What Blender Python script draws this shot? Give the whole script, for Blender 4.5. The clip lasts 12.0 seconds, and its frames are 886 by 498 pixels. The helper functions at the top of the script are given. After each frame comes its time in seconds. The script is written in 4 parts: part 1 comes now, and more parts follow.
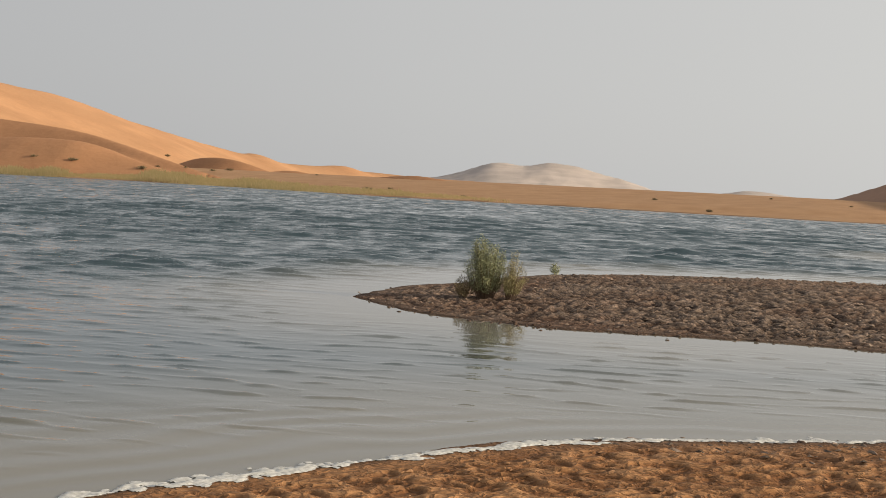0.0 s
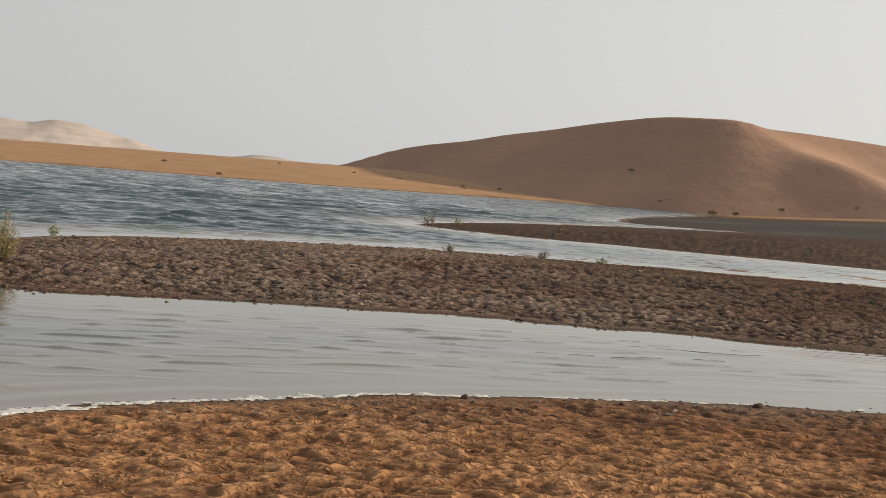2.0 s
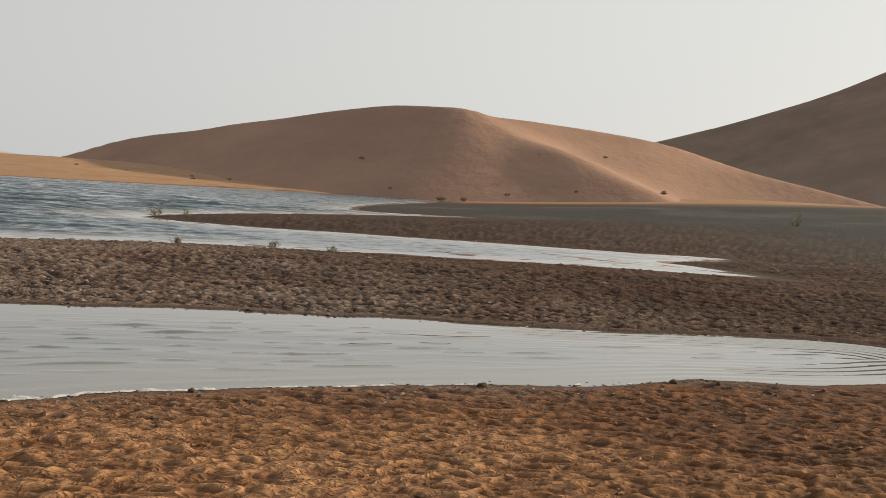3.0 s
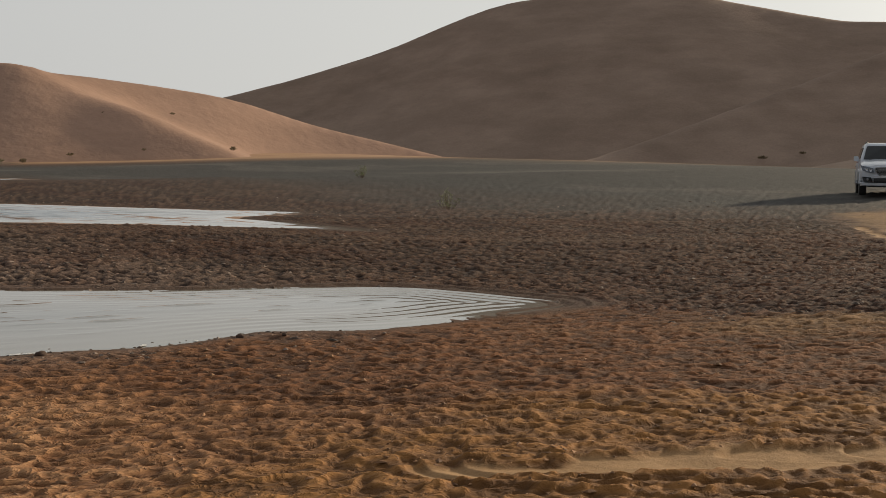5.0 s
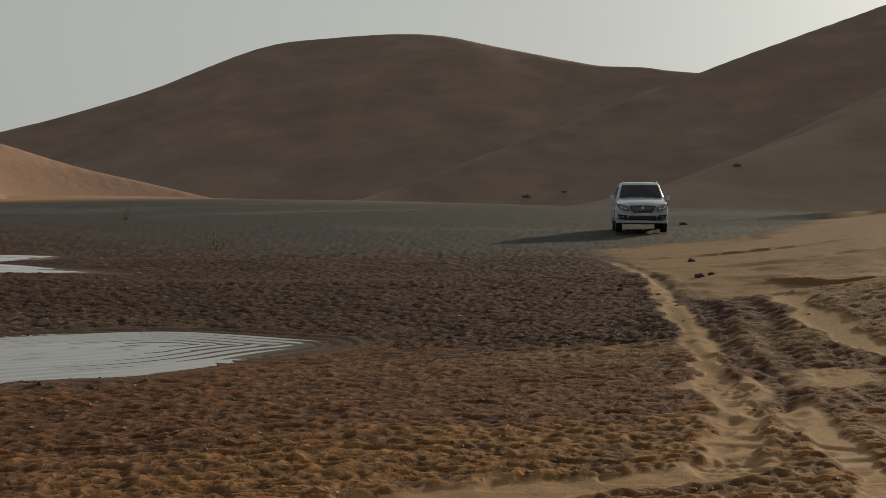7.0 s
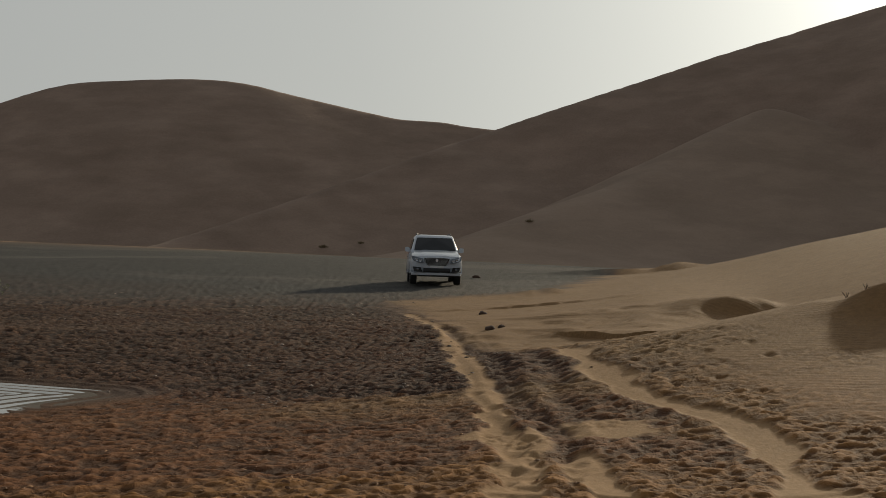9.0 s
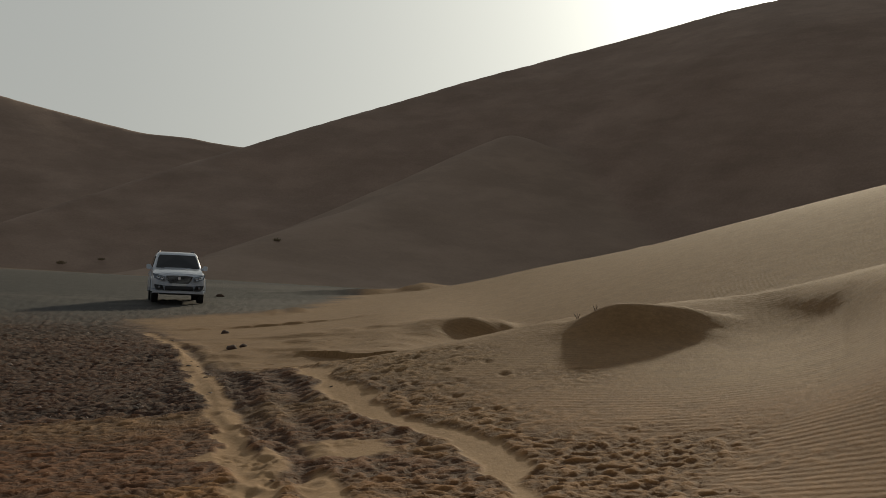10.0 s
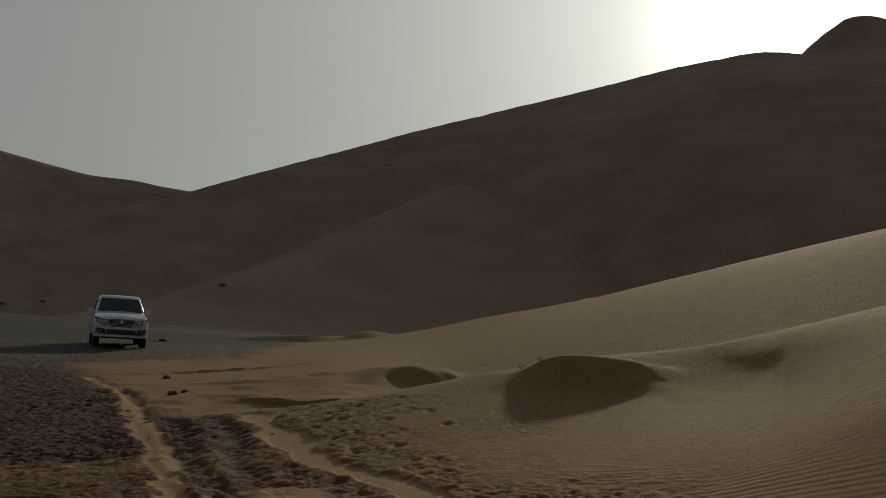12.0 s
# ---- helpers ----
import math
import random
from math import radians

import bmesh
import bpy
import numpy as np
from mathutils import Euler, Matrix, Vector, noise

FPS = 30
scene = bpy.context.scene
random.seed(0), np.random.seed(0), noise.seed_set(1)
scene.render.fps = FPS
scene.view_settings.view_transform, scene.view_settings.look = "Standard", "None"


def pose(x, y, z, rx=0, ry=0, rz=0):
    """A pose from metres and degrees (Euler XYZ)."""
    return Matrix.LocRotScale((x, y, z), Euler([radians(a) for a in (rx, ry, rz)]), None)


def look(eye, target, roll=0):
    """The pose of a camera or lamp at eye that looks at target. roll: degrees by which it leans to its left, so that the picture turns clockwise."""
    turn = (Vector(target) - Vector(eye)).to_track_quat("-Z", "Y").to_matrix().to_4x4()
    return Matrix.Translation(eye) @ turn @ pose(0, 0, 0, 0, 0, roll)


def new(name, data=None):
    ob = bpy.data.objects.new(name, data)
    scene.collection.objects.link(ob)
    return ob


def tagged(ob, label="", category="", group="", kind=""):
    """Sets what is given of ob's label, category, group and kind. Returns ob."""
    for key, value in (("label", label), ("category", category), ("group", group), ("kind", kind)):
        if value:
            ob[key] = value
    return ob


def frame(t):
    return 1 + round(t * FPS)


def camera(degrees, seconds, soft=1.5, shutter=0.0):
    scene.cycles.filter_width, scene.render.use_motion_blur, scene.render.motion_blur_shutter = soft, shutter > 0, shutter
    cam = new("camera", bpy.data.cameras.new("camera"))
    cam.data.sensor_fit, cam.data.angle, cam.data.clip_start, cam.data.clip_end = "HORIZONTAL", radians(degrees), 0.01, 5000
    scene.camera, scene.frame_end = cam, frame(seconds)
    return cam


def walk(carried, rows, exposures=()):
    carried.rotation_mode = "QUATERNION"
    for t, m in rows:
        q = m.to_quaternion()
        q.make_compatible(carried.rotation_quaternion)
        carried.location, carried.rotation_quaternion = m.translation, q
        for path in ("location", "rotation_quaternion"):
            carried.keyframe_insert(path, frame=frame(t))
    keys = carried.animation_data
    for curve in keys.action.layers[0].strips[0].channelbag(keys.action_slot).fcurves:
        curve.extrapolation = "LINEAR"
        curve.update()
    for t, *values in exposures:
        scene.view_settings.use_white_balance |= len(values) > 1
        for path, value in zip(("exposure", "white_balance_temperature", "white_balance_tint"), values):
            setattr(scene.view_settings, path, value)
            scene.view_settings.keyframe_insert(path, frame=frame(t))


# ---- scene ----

# ---- camera: held at arm's length and swung round on the spot ----
cam = camera(38.3, 12.0, soft=0.55)
EYE, ARM = 1.75, 0.34
# seconds, yaw, pitch, lean
SWING = [
    (0.0, 0.00, -2.93, 2.90),
    (0.5, -5.72, -3.34, 3.43),
    (1.0, -10.20, -3.38, 3.80),
    (1.5, -16.00, -3.36, 4.19),
    (2.0, -21.80, -3.22, 4.43),
    (2.5, -27.97, -3.12, 4.38),
    (3.0, -33.74, -2.89, 3.54),
    (4.8, -50.80, -4.09, 2.12),
    (5.0, -52.80, -3.93, 2.08),
    (5.5, -57.95, -3.32, 2.05),
    (6.0, -61.69, -2.98, 2.02),
    (6.5, -62.58, -2.20, 1.70),
    (8.5, -67.66, -0.09, 2.33),
    (9.0, -72.01, 0.84, 2.89),
    (9.5, -77.75, 1.83, 3.35),
    (10.0, -83.25, 2.35, 3.48),
    (10.5, -88.47, 3.55, 3.61),
    (11.0, -90.77, 5.22, 4.13),
    (11.5, -90.66, 5.99, 4.52),
    (12.0, -85.48, 4.70, 4.45),
]


def held(yaw, pitch, lean):
    a = radians(yaw)
    return pose(-ARM * math.sin(a), ARM * math.cos(a), EYE) @ pose(0, 0, 0, 90 + pitch, 0, yaw) @ pose(0, 0, 0, 0, 0, lean)


EXPOSURES = [(0.0, 0.3, 6600, 10), (3.0, 0.32, 6550, 10), (4.8, 0.1, 6500, 10), (5.0, 0.05, 6500, 10), (5.5, -0.18, 6500, 10), (6.0, -0.48, 6450, 8), (6.5, -0.5, 6450, 6), (8.5, -0.52, 6400, 7), (9.0, -0.54, 6380, 7), (9.5, -0.62, 6350, 7), (10.0, -0.72, 6350, 6), (10.5, -0.92, 6350, 6), (11.3, -1.22, 6300, 5), (12.0, -1.42, 6300, 5)]
walk(cam, [(t, held(yaw, pitch, lean)) for t, yaw, pitch, lean in SWING], EXPOSURES)

# ---- sky and sun ----
SUN_AZ, SUN_EL = 100.0, 15.65      # degrees to the right of the first view, above the horizon
world = bpy.data.worlds.new("desert_sky")
scene.world = world
world.use_nodes = True
wn, wl = world.node_tree.nodes, world.node_tree.links
sky = wn.new("ShaderNodeTexSky")
sky.sky_type, sky.sun_disc = "NISHITA", False
sky.sun_elevation, sky.sun_rotation = radians(SUN_EL), radians(SUN_AZ)
sky.air_density, sky.dust_density, sky.ozone_density = 1.0, 2.2, 1.0
_a, _e = radians(SUN_AZ), radians(SUN_EL)
SUN_WAY = Vector((math.sin(_a) * math.cos(_e), math.cos(_a) * math.cos(_e), math.sin(_e)))
# desert haze: thick towards the horizon, thin overhead, brightest round the sun
way = wn.new("ShaderNodeTexCoord")
parts_of = wn.new("ShaderNodeSeparateXYZ")
wl.new(way.outputs["Generated"], parts_of.inputs["Vector"])
veil = wn.new("ShaderNodeMapRange")
veil.interpolation_type = "SMOOTHSTEP"
for key, value in (("From Min", 0.12), ("From Max", 0.8), ("To Min", 0.9), ("To Max", 0.35)):
    veil.inputs[key].default_value = value
wl.new(parts_of.outputs["Z"], veil.inputs["Value"])
towards = wn.new("ShaderNodeVectorMath")
towards.operation = "DOT_PRODUCT"
towards.inputs[1].default_value = SUN_WAY
wl.new(way.outputs["Generated"], towards.inputs[0])
turned = wn.new("ShaderNodeMath")
turned.operation = "ARCCOSINE"
wl.new(towards.outputs["Value"], turned.inputs[0])
share = wn.new("ShaderNodeMath")
share.operation = "DIVIDE"
share.inputs[1].default_value = math.pi
wl.new(turned.outputs[0], share.inputs[0])
spread_out = wn.new("ShaderNodeMath")
spread_out.operation = "SQRT"
wl.new(share.outputs[0], spread_out.inputs[0])
glow = wn.new("ShaderNodeValToRGB")
glow.color_ramp.interpolation = "B_SPLINE"
# degrees from the sun, brightness of the haze, how warm it is
AUREOLE = [(0, 9.0, 1.0), (3, 4.4, 1.0), (5.5, 2.3, 1.0), (8, 1.7, 0.9), (12, 1.25, 0.8), (16, 1.05, 0.7), (20, 0.93, 0.6), (26, 0.80, 0.5), (32, 0.72, 0.4), (47, 0.64, 0.2), (70, 0.55, -0.05), (100, 0.45, -0.35), (125, 0.36, -0.6), (180, 0.35, -0.6)]
while len(glow.color_ramp.elements) < len(AUREOLE):
    glow.color_ramp.elements.new(0.5)
for stop, (degrees_off, bright, warm) in zip(glow.color_ramp.elements, AUREOLE):
    stop.position = math.sqrt(degrees_off / 180)
    stop.color = (0.1 * bright * (1 + 0.03 * warm), 0.1 * bright, 0.1 * bright * (0.975 - 0.10 * warm), 1)
wl.new(spread_out.outputs[0], glow.inputs["Fac"])
scaled_glow = wn.new("ShaderNodeVectorMath")
scaled_glow.operation = "SCALE"
scaled_glow.inputs["Scale"].default_value = 100.0
wl.new(glow.outputs["Color"], scaled_glow.inputs[0])
dust = wn.new("ShaderNodeMix")
dust.data_type = "RGBA"
wl.new(scaled_glow.outputs[0], dust.inputs["B"])
wl.new(veil.outputs["Result"], dust.inputs["Factor"])
dull = wn.new("ShaderNodeHueSaturation")
dull.inputs["Saturation"].default_value = 0.4
wl.new(sky.outputs["Color"], dull.inputs["Color"])
wl.new(dull.outputs["Color"], dust.inputs["A"])
wl.new(dust.outputs["Result"], wn["Background"].inputs["Color"])
wn["Background"].inputs["Strength"].default_value = 0.10

sun = new("sun", bpy.data.lights.new("sun", "SUN"))
sun.data.energy, sun.data.angle, sun.data.color = 4.0, radians(1.4), (1.0, 0.83, 0.60)
sun.matrix_world = look(SUN_WAY * 50, (0, 0, 0))


# ---- small helpers ----
def smooth(a, b, x):
    u = np.clip((x - a) / (b - a), 0, 1)
    return u * u * (3 - 2 * u)


def hashed(ix, iy, seed):
    h = (ix.astype(np.int64) * 374761393 + iy.astype(np.int64) * 668265263 + seed * 974634777) & 0xFFFFFFFF
    h = ((h ^ (h >> 13)) * 1274126177) & 0xFFFFFFFF
    return ((h ^ (h >> 16)) & 0xFFFF) / 65535.0


def grain(x, y, size, seed=1):
    """Smooth noise, -1 to 1, with lumps of about that size."""
    x, y = np.asarray(x, float) / size, np.asarray(y, float) / size
    ix, iy = np.floor(x), np.floor(y)
    u, v = x - ix, y - iy
    u, v = u * u * u * (u * (6 * u - 15) + 10), v * v * v * (v * (6 * v - 15) + 10)
    a, b = hashed(ix, iy, seed), hashed(ix + 1, iy, seed)
    c, d = hashed(ix, iy + 1, seed), hashed(ix + 1, iy + 1, seed)
    return 2 * (a + (b - a) * u + (c - a) * v + (a - b - c + d) * u * v) - 1


def cells(x, y, size, seed):
    """Distance to the nearest of many scattered points about size apart, 0 at the point, about 0.8 at the borders."""
    x, y = np.asarray(x, float) / size, np.asarray(y, float) / size
    ix, iy = np.floor(x), np.floor(y)
    best = np.full(x.shape, 9.0)
    for i in (-1, 0, 1):
        for j in (-1, 0, 1):
            cx, cy = ix + i, iy + j
            best = np.minimum(best, (cx + hashed(cx, cy, seed) - x) ** 2 + (cy + hashed(cx, cy, seed + 1) - y) ** 2)
    return np.sqrt(best)


def softplus(x, k):
    return k * np.logaddexp(0, x / k)


def rounded(points, steps=5):
    """A Catmull-Rom line through the points."""
    p = np.array(points, float)
    q = np.vstack([2 * p[0] - p[1], p, 2 * p[-1] - p[-2]])
    out = []
    for i in range(1, len(q) - 2):
        a, b, c, d = q[i - 1:i + 3]
        for u in np.arange(steps) / steps:
            out.append(0.5 * (2 * b + (c - a) * u + (2 * a - 5 * b + 4 * c - d) * u ** 2 + (3 * b - a - 3 * c + d) * u ** 3))
    out.append(p[-1])
    return np.array(out)


def along(x, y, line):
    """Distance to a line of points, the side (left +), and the index along it."""
    best = np.full(x.shape, 1e18)
    side, place = np.zeros(x.shape), np.zeros(x.shape)
    for i in range(len(line) - 1):
        (ax, ay), (bx, by) = line[i][:2], line[i + 1][:2]
        ex, ey = bx - ax, by - ay
        u = np.clip(((x - ax) * ex + (y - ay) * ey) / (ex * ex + ey * ey + 1e-12), 0, 1)
        dx, dy = x - ax - u * ex, y - ay - u * ey
        d2 = dx * dx + dy * dy
        near = d2 < best
        best = np.where(near, d2, best)
        side = np.where(near, np.sign(ex * dy - ey * dx), side)
        place = np.where(near, i + u, place)
    return np.sqrt(best), side, place


def inside(x, y, ring):
    odd = np.zeros(x.shape, bool)
    for i in range(len(ring)):
        (ax, ay), (bx, by) = ring[i - 1][:2], ring[i][:2]
        cross = (ay > y) != (by > y)
        odd ^= cross & (x < (bx - ax) * (y - ay) / (by - ay + 1e-12) + ax)
    return odd


def bearing(az, el, d):
    """The place at that bearing and elevation (degrees) and distance from the stand."""
    a = radians(az)
    return d * math.sin(a), d * math.cos(a), EYE + d * math.tan(radians(el))


def sheet(name, X, Y, Z, material, attributes=(), closed=False, keep=None):
    """A grid of points as one mesh object."""
    n, m = X.shape
    co = np.stack([X, Y, Z], -1).reshape(-1, 3)
    i = np.arange(n * m).reshape(n, m)
    if closed:
        j = np.concatenate([i, i[:, :1]], 1)
    else:
        j = i
    quads = np.stack([j[:-1, :-1], j[:-1, 1:], j[1:, 1:], j[1:, :-1]], -1).reshape(-1, 4)
    if keep is not None:
        quads = quads[keep.ravel()[quads].any(1)]
    me = bpy.data.meshes.new(name)
    me.vertices.add(len(co))
    me.vertices.foreach_set("co", co.astype(np.float32).ravel())
    me.loops.add(quads.size)
    me.loops.foreach_set("vertex_index", quads.astype(np.int32).ravel())
    me.polygons.add(len(quads))
    me.polygons.foreach_set("loop_start", np.arange(0, quads.size, 4, dtype=np.int32))
    me.polygons.foreach_set("loop_total", np.full(len(quads), 4, np.int32))
    me.polygons.foreach_set("use_smooth", np.ones(len(quads), bool))
    me.update(calc_edges=True)
    for key, values in attributes:
        at = me.attributes.new(key, "FLOAT", "POINT")
        at.data.foreach_set("value", values.astype(np.float32).ravel())
    me.materials.append(material)
    return new(name, me)


# ---- materials ----
class Nodes:
    """Short forms for building a node material."""

    def __init__(self, name, roughness=0.9, ior=1.45):
        self.material = bpy.data.materials.new(name)
        self.material.use_nodes = True
        self.tree = self.material.node_tree
        self.shader = self.tree.nodes["Principled BSDF"]
        self.shader.inputs["Roughness"].default_value = roughness
        self.shader.inputs["IOR"].default_value = ior
        self.where = self.add("ShaderNodeTexCoord").outputs["Object"]

    def add(self, kind, **values):
        node = self.tree.nodes.new(kind)
        for key, value in values.items():
            node.inputs[key.replace("_", " ")].default_value = value
        return node

    def link(self, a, b):
        self.tree.links.new(a, b)

    def stretched(self, sx, sy, sz, turn=0.0):
        node = self.add("ShaderNodeMapping")
        node.inputs["Scale"].default_value = (sx, sy, sz)
        node.inputs["Rotation"].default_value = (0, 0, radians(turn))
        self.link(self.where, node.inputs["Vector"])
        return node.outputs["Vector"]

    def noise(self, scale, detail=4.0, rough=0.55, vector=None, distort=0.0):
        node = self.add("ShaderNodeTexNoise", Scale=scale, Detail=detail, Roughness=rough, Distortion=distort)
        self.link(vector or self.where, node.inputs["Vector"])
        return node.outputs["Fac"]

    def wave(self, scale, vector=None, distortion=3.0, detail=2.0, detail_scale=1.5):
        node = self.add("ShaderNodeTexWave", Scale=scale, Distortion=distortion, Detail=detail)
        node.inputs["Detail Scale"].default_value = detail_scale
        self.link(vector or self.where, node.inputs["Vector"])
        return node.outputs["Fac"]

    def ramp(self, fac, *stops):
        node = self.add("ShaderNodeValToRGB")
        while len(node.color_ramp.elements) < len(stops):
            node.color_ramp.elements.new(0.5)
        for element, (place, colour) in zip(node.color_ramp.elements, stops):
            element.position = place
            element.color = (*colour, 1) if len(colour) == 3 else (colour[0],) * 3 + (1,)
        self.link(fac, node.inputs["Fac"])
        return node.outputs["Color"]

    def mix(self, fac, a, b, kind="MIX"):
        node = self.add("ShaderNodeMix")
        node.data_type, node.blend_type = "RGBA", kind
        for value, key in ((fac, 0), (a, 6), (b, 7)):
            if hasattr(value, "is_linked"):
                self.link(value, node.inputs[key])
            else:
                node.inputs[key].default_value = value if key == 0 else (*value, 1)
        return node.outputs[2]

    def maths(self, kind, a, b):
        node = self.add("ShaderNodeMath")
        node.operation = kind
        for value, key in ((a, 0), (b, 1)):
            if hasattr(value, "is_linked"):
                self.link(value, node.inputs[key])
            else:
                node.inputs[key].default_value = value
        return node.outputs[0]

    def named(self, key):
        node = self.add("ShaderNodeAttribute")
        node.attribute_name = key
        return node.outputs["Fac"]

    def colour(self, socket):
        if hasattr(socket, "is_linked"):
            self.link(socket, self.shader.inputs["Base Color"])
        else:
            self.shader.inputs["Base Color"].default_value = (*socket, 1)

    def bump(self, height, strength=0.5, distance=0.02):
        node = self.add("ShaderNodeBump")
        node.inputs["Distance"].default_value = distance
        if hasattr(strength, "is_linked"):
            self.link(strength, node.inputs["Strength"])
        else:
            node.inputs["Strength"].default_value = strength
        old = self.shader.inputs["Normal"].links
        if old:
            self.link(old[0].from_socket, node.inputs["Normal"])
        self.link(height, node.inputs["Height"])
        self.link(node.outputs["Normal"], self.shader.inputs["Normal"])


def dune_sand(name, dark, light, ripple=0.0):
    n = Nodes(name, 0.95)
    n.shader.inputs["Specular IOR Level"].default_value = 0.15
    broad = n.noise(0.03, 5.0, 0.6)
    fine = n.noise(1.3, 4.0, 0.65)
    base = n.ramp(broad, (0.3, dark), (0.7, light))
    n.colour(n.mix(0.25, base, n.ramp(fine, (0.3, tuple(0.75 * v for v in dark)), (0.7, light))))
    n.bump(n.noise(0.35, 6.0, 0.6), 0.35, 0.5)
    base = n.shader.inputs["Base Color"].links[0].from_socket
    # spurs lit by the sun: their lighter tone is mixed into the colour
    lit_tone = tuple(min(1.0, v * w) for v, w in zip(light, (1.02, 1.05, 0.98)))
    streak = n.ramp(n.noise(0.05, 4.0, 0.6, n.stretched(0.35, 1.0, 3.0, 30)), (0.42, (0.92,)), (0.62, (1.07,)))
    n.colour(n.mix(1.0, n.mix(n.named("drift"), base, lit_tone), streak, "MULTIPLY"))
    return n.material


SAND_ORANGE = dune_sand("orange_dune_sand", (0.49, 0.26, 0.135), (0.58, 0.33, 0.18))
SAND_RUST = dune_sand("rusty_dune_sand", (0.37, 0.19, 0.10), (0.45, 0.24, 0.13))
# darker copy of the dune sand: the big dunes' shade is in its colour
SAND_SHADED = dune_sand("shaded_dune_sand", (0.24, 0.168, 0.123), (0.35, 0.252, 0.19))
SAND_ROSE = dune_sand("rose_dune_sand", (0.355, 0.222, 0.158), (0.43, 0.27, 0.19))
# distance haze is put into this paler colour of the far hills
SAND_HAZED = dune_sand("hazed_far_sand", (0.50, 0.435, 0.40), (0.58, 0.50, 0.455))


def ground_material():
    n = Nodes("lakeside_ground", 0.9)
    n.shader.inputs["Specular IOR Level"].default_value = 0.2
    fine, mid, broad = n.noise(16.0, 5.0, 0.65), n.noise(2.6, 5.0, 0.65), n.noise(0.35, 4.0, 0.55)
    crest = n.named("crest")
    # light is painted in: crest mixes lit rims and shaded hollows into each colour
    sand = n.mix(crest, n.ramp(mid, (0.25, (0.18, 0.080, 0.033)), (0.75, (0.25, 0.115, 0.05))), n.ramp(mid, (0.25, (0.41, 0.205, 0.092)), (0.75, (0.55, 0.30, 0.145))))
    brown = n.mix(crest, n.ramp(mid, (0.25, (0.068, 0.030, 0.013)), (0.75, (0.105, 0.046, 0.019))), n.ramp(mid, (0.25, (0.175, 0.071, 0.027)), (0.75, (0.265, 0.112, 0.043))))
    # wet mask: browner crust to the east, with shade seen sunward put in
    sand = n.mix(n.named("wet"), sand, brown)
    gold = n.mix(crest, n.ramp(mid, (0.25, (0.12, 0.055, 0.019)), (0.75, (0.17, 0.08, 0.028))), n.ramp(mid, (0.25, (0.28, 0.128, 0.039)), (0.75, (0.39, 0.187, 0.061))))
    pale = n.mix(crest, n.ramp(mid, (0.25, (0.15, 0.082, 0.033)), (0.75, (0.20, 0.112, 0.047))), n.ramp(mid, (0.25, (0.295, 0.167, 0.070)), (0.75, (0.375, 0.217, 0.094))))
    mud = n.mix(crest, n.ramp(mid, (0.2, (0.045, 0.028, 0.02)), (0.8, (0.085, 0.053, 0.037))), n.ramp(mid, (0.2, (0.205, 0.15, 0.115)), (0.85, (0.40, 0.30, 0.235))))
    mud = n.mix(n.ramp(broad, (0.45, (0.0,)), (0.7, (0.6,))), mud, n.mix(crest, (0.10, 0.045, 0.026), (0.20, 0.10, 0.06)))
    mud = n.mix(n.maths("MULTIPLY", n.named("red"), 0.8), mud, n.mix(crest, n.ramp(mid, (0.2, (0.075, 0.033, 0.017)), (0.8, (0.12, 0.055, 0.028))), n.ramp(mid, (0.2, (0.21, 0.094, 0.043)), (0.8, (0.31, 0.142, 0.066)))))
    pebble = n.add("ShaderNodeTexVoronoi", Scale=17.0)
    n.link(n.stretched(0.8, 1.0, 1.0, 10), pebble.inputs["Vector"])
    tone = n.add("ShaderNodeSeparateColor")
    n.link(pebble.outputs["Color"], tone.inputs["Color"])
    mud = n.mix(0.62, mud, n.ramp(tone.outputs["Red"], (0.0, (0.5,)), (0.6, (0.9,)), (1.0, (1.7,))), "MULTIPLY")
    # mud darkened eastwards: shade sides seen towards the sun, put into the colour
    mud = n.mix(n.named("sunward_shade"), mud, n.mix(1.0, mud, (0.43, 0.33, 0.26), "MULTIPLY"))
    # grey clay flat, darkened by the big dune's shade put into its colour
    shaded_clay = n.ramp(mid, (0.2, (0.045, 0.043, 0.039)), (0.8, (0.080, 0.075, 0.066)))
    shaded_clay = n.mix(n.ramp(n.noise(0.09, 4.0, 0.6, n.stretched(1.0, 0.6, 1.0, 60)), (0.52, (0.0,)), (0.62, (0.75,))), shaded_clay, n.ramp(mid, (0.2, (0.09, 0.081, 0.069)), (0.8, (0.15, 0.133, 0.112))))
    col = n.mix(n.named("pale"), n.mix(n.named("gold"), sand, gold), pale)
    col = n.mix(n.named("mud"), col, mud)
    col = n.mix(n.named("shaded_clay"), col, shaded_clay)
    col = n.mix(n.named("track"), col, n.ramp(mid, (0.2, (0.36, 0.215, 0.10)), (0.8, (0.47, 0.285, 0.138))))
    col = n.mix(n.named("far"), col, n.ramp(broad, (0.3, (0.41, 0.235, 0.125)), (0.7, (0.51, 0.31, 0.175))))
    col = n.mix(n.named("damp"), col, (0.075, 0.045, 0.03))
    col = n.mix(0.5, col, n.ramp(fine, (0.25, (0.45,)), (0.75, (1.1,))), "MULTIPLY")
    n.colour(col)
    lines = n.wave(2.1, n.stretched(1.0, 1.0, 1.0, 14), 3.0, 2.0, 0.3)
    n.bump(lines, n.maths("MULTIPLY", n.named("ripple"), n.ramp(n.noise(0.3, 3.0), (0.4, (0.02,)), (0.65, (0.2,)))), 0.03)
    flakes = n.add("ShaderNodeTexNoise", Scale=15.0, Detail=6.0, Roughness=0.6, Lacunarity=2.1, Distortion=0.6)
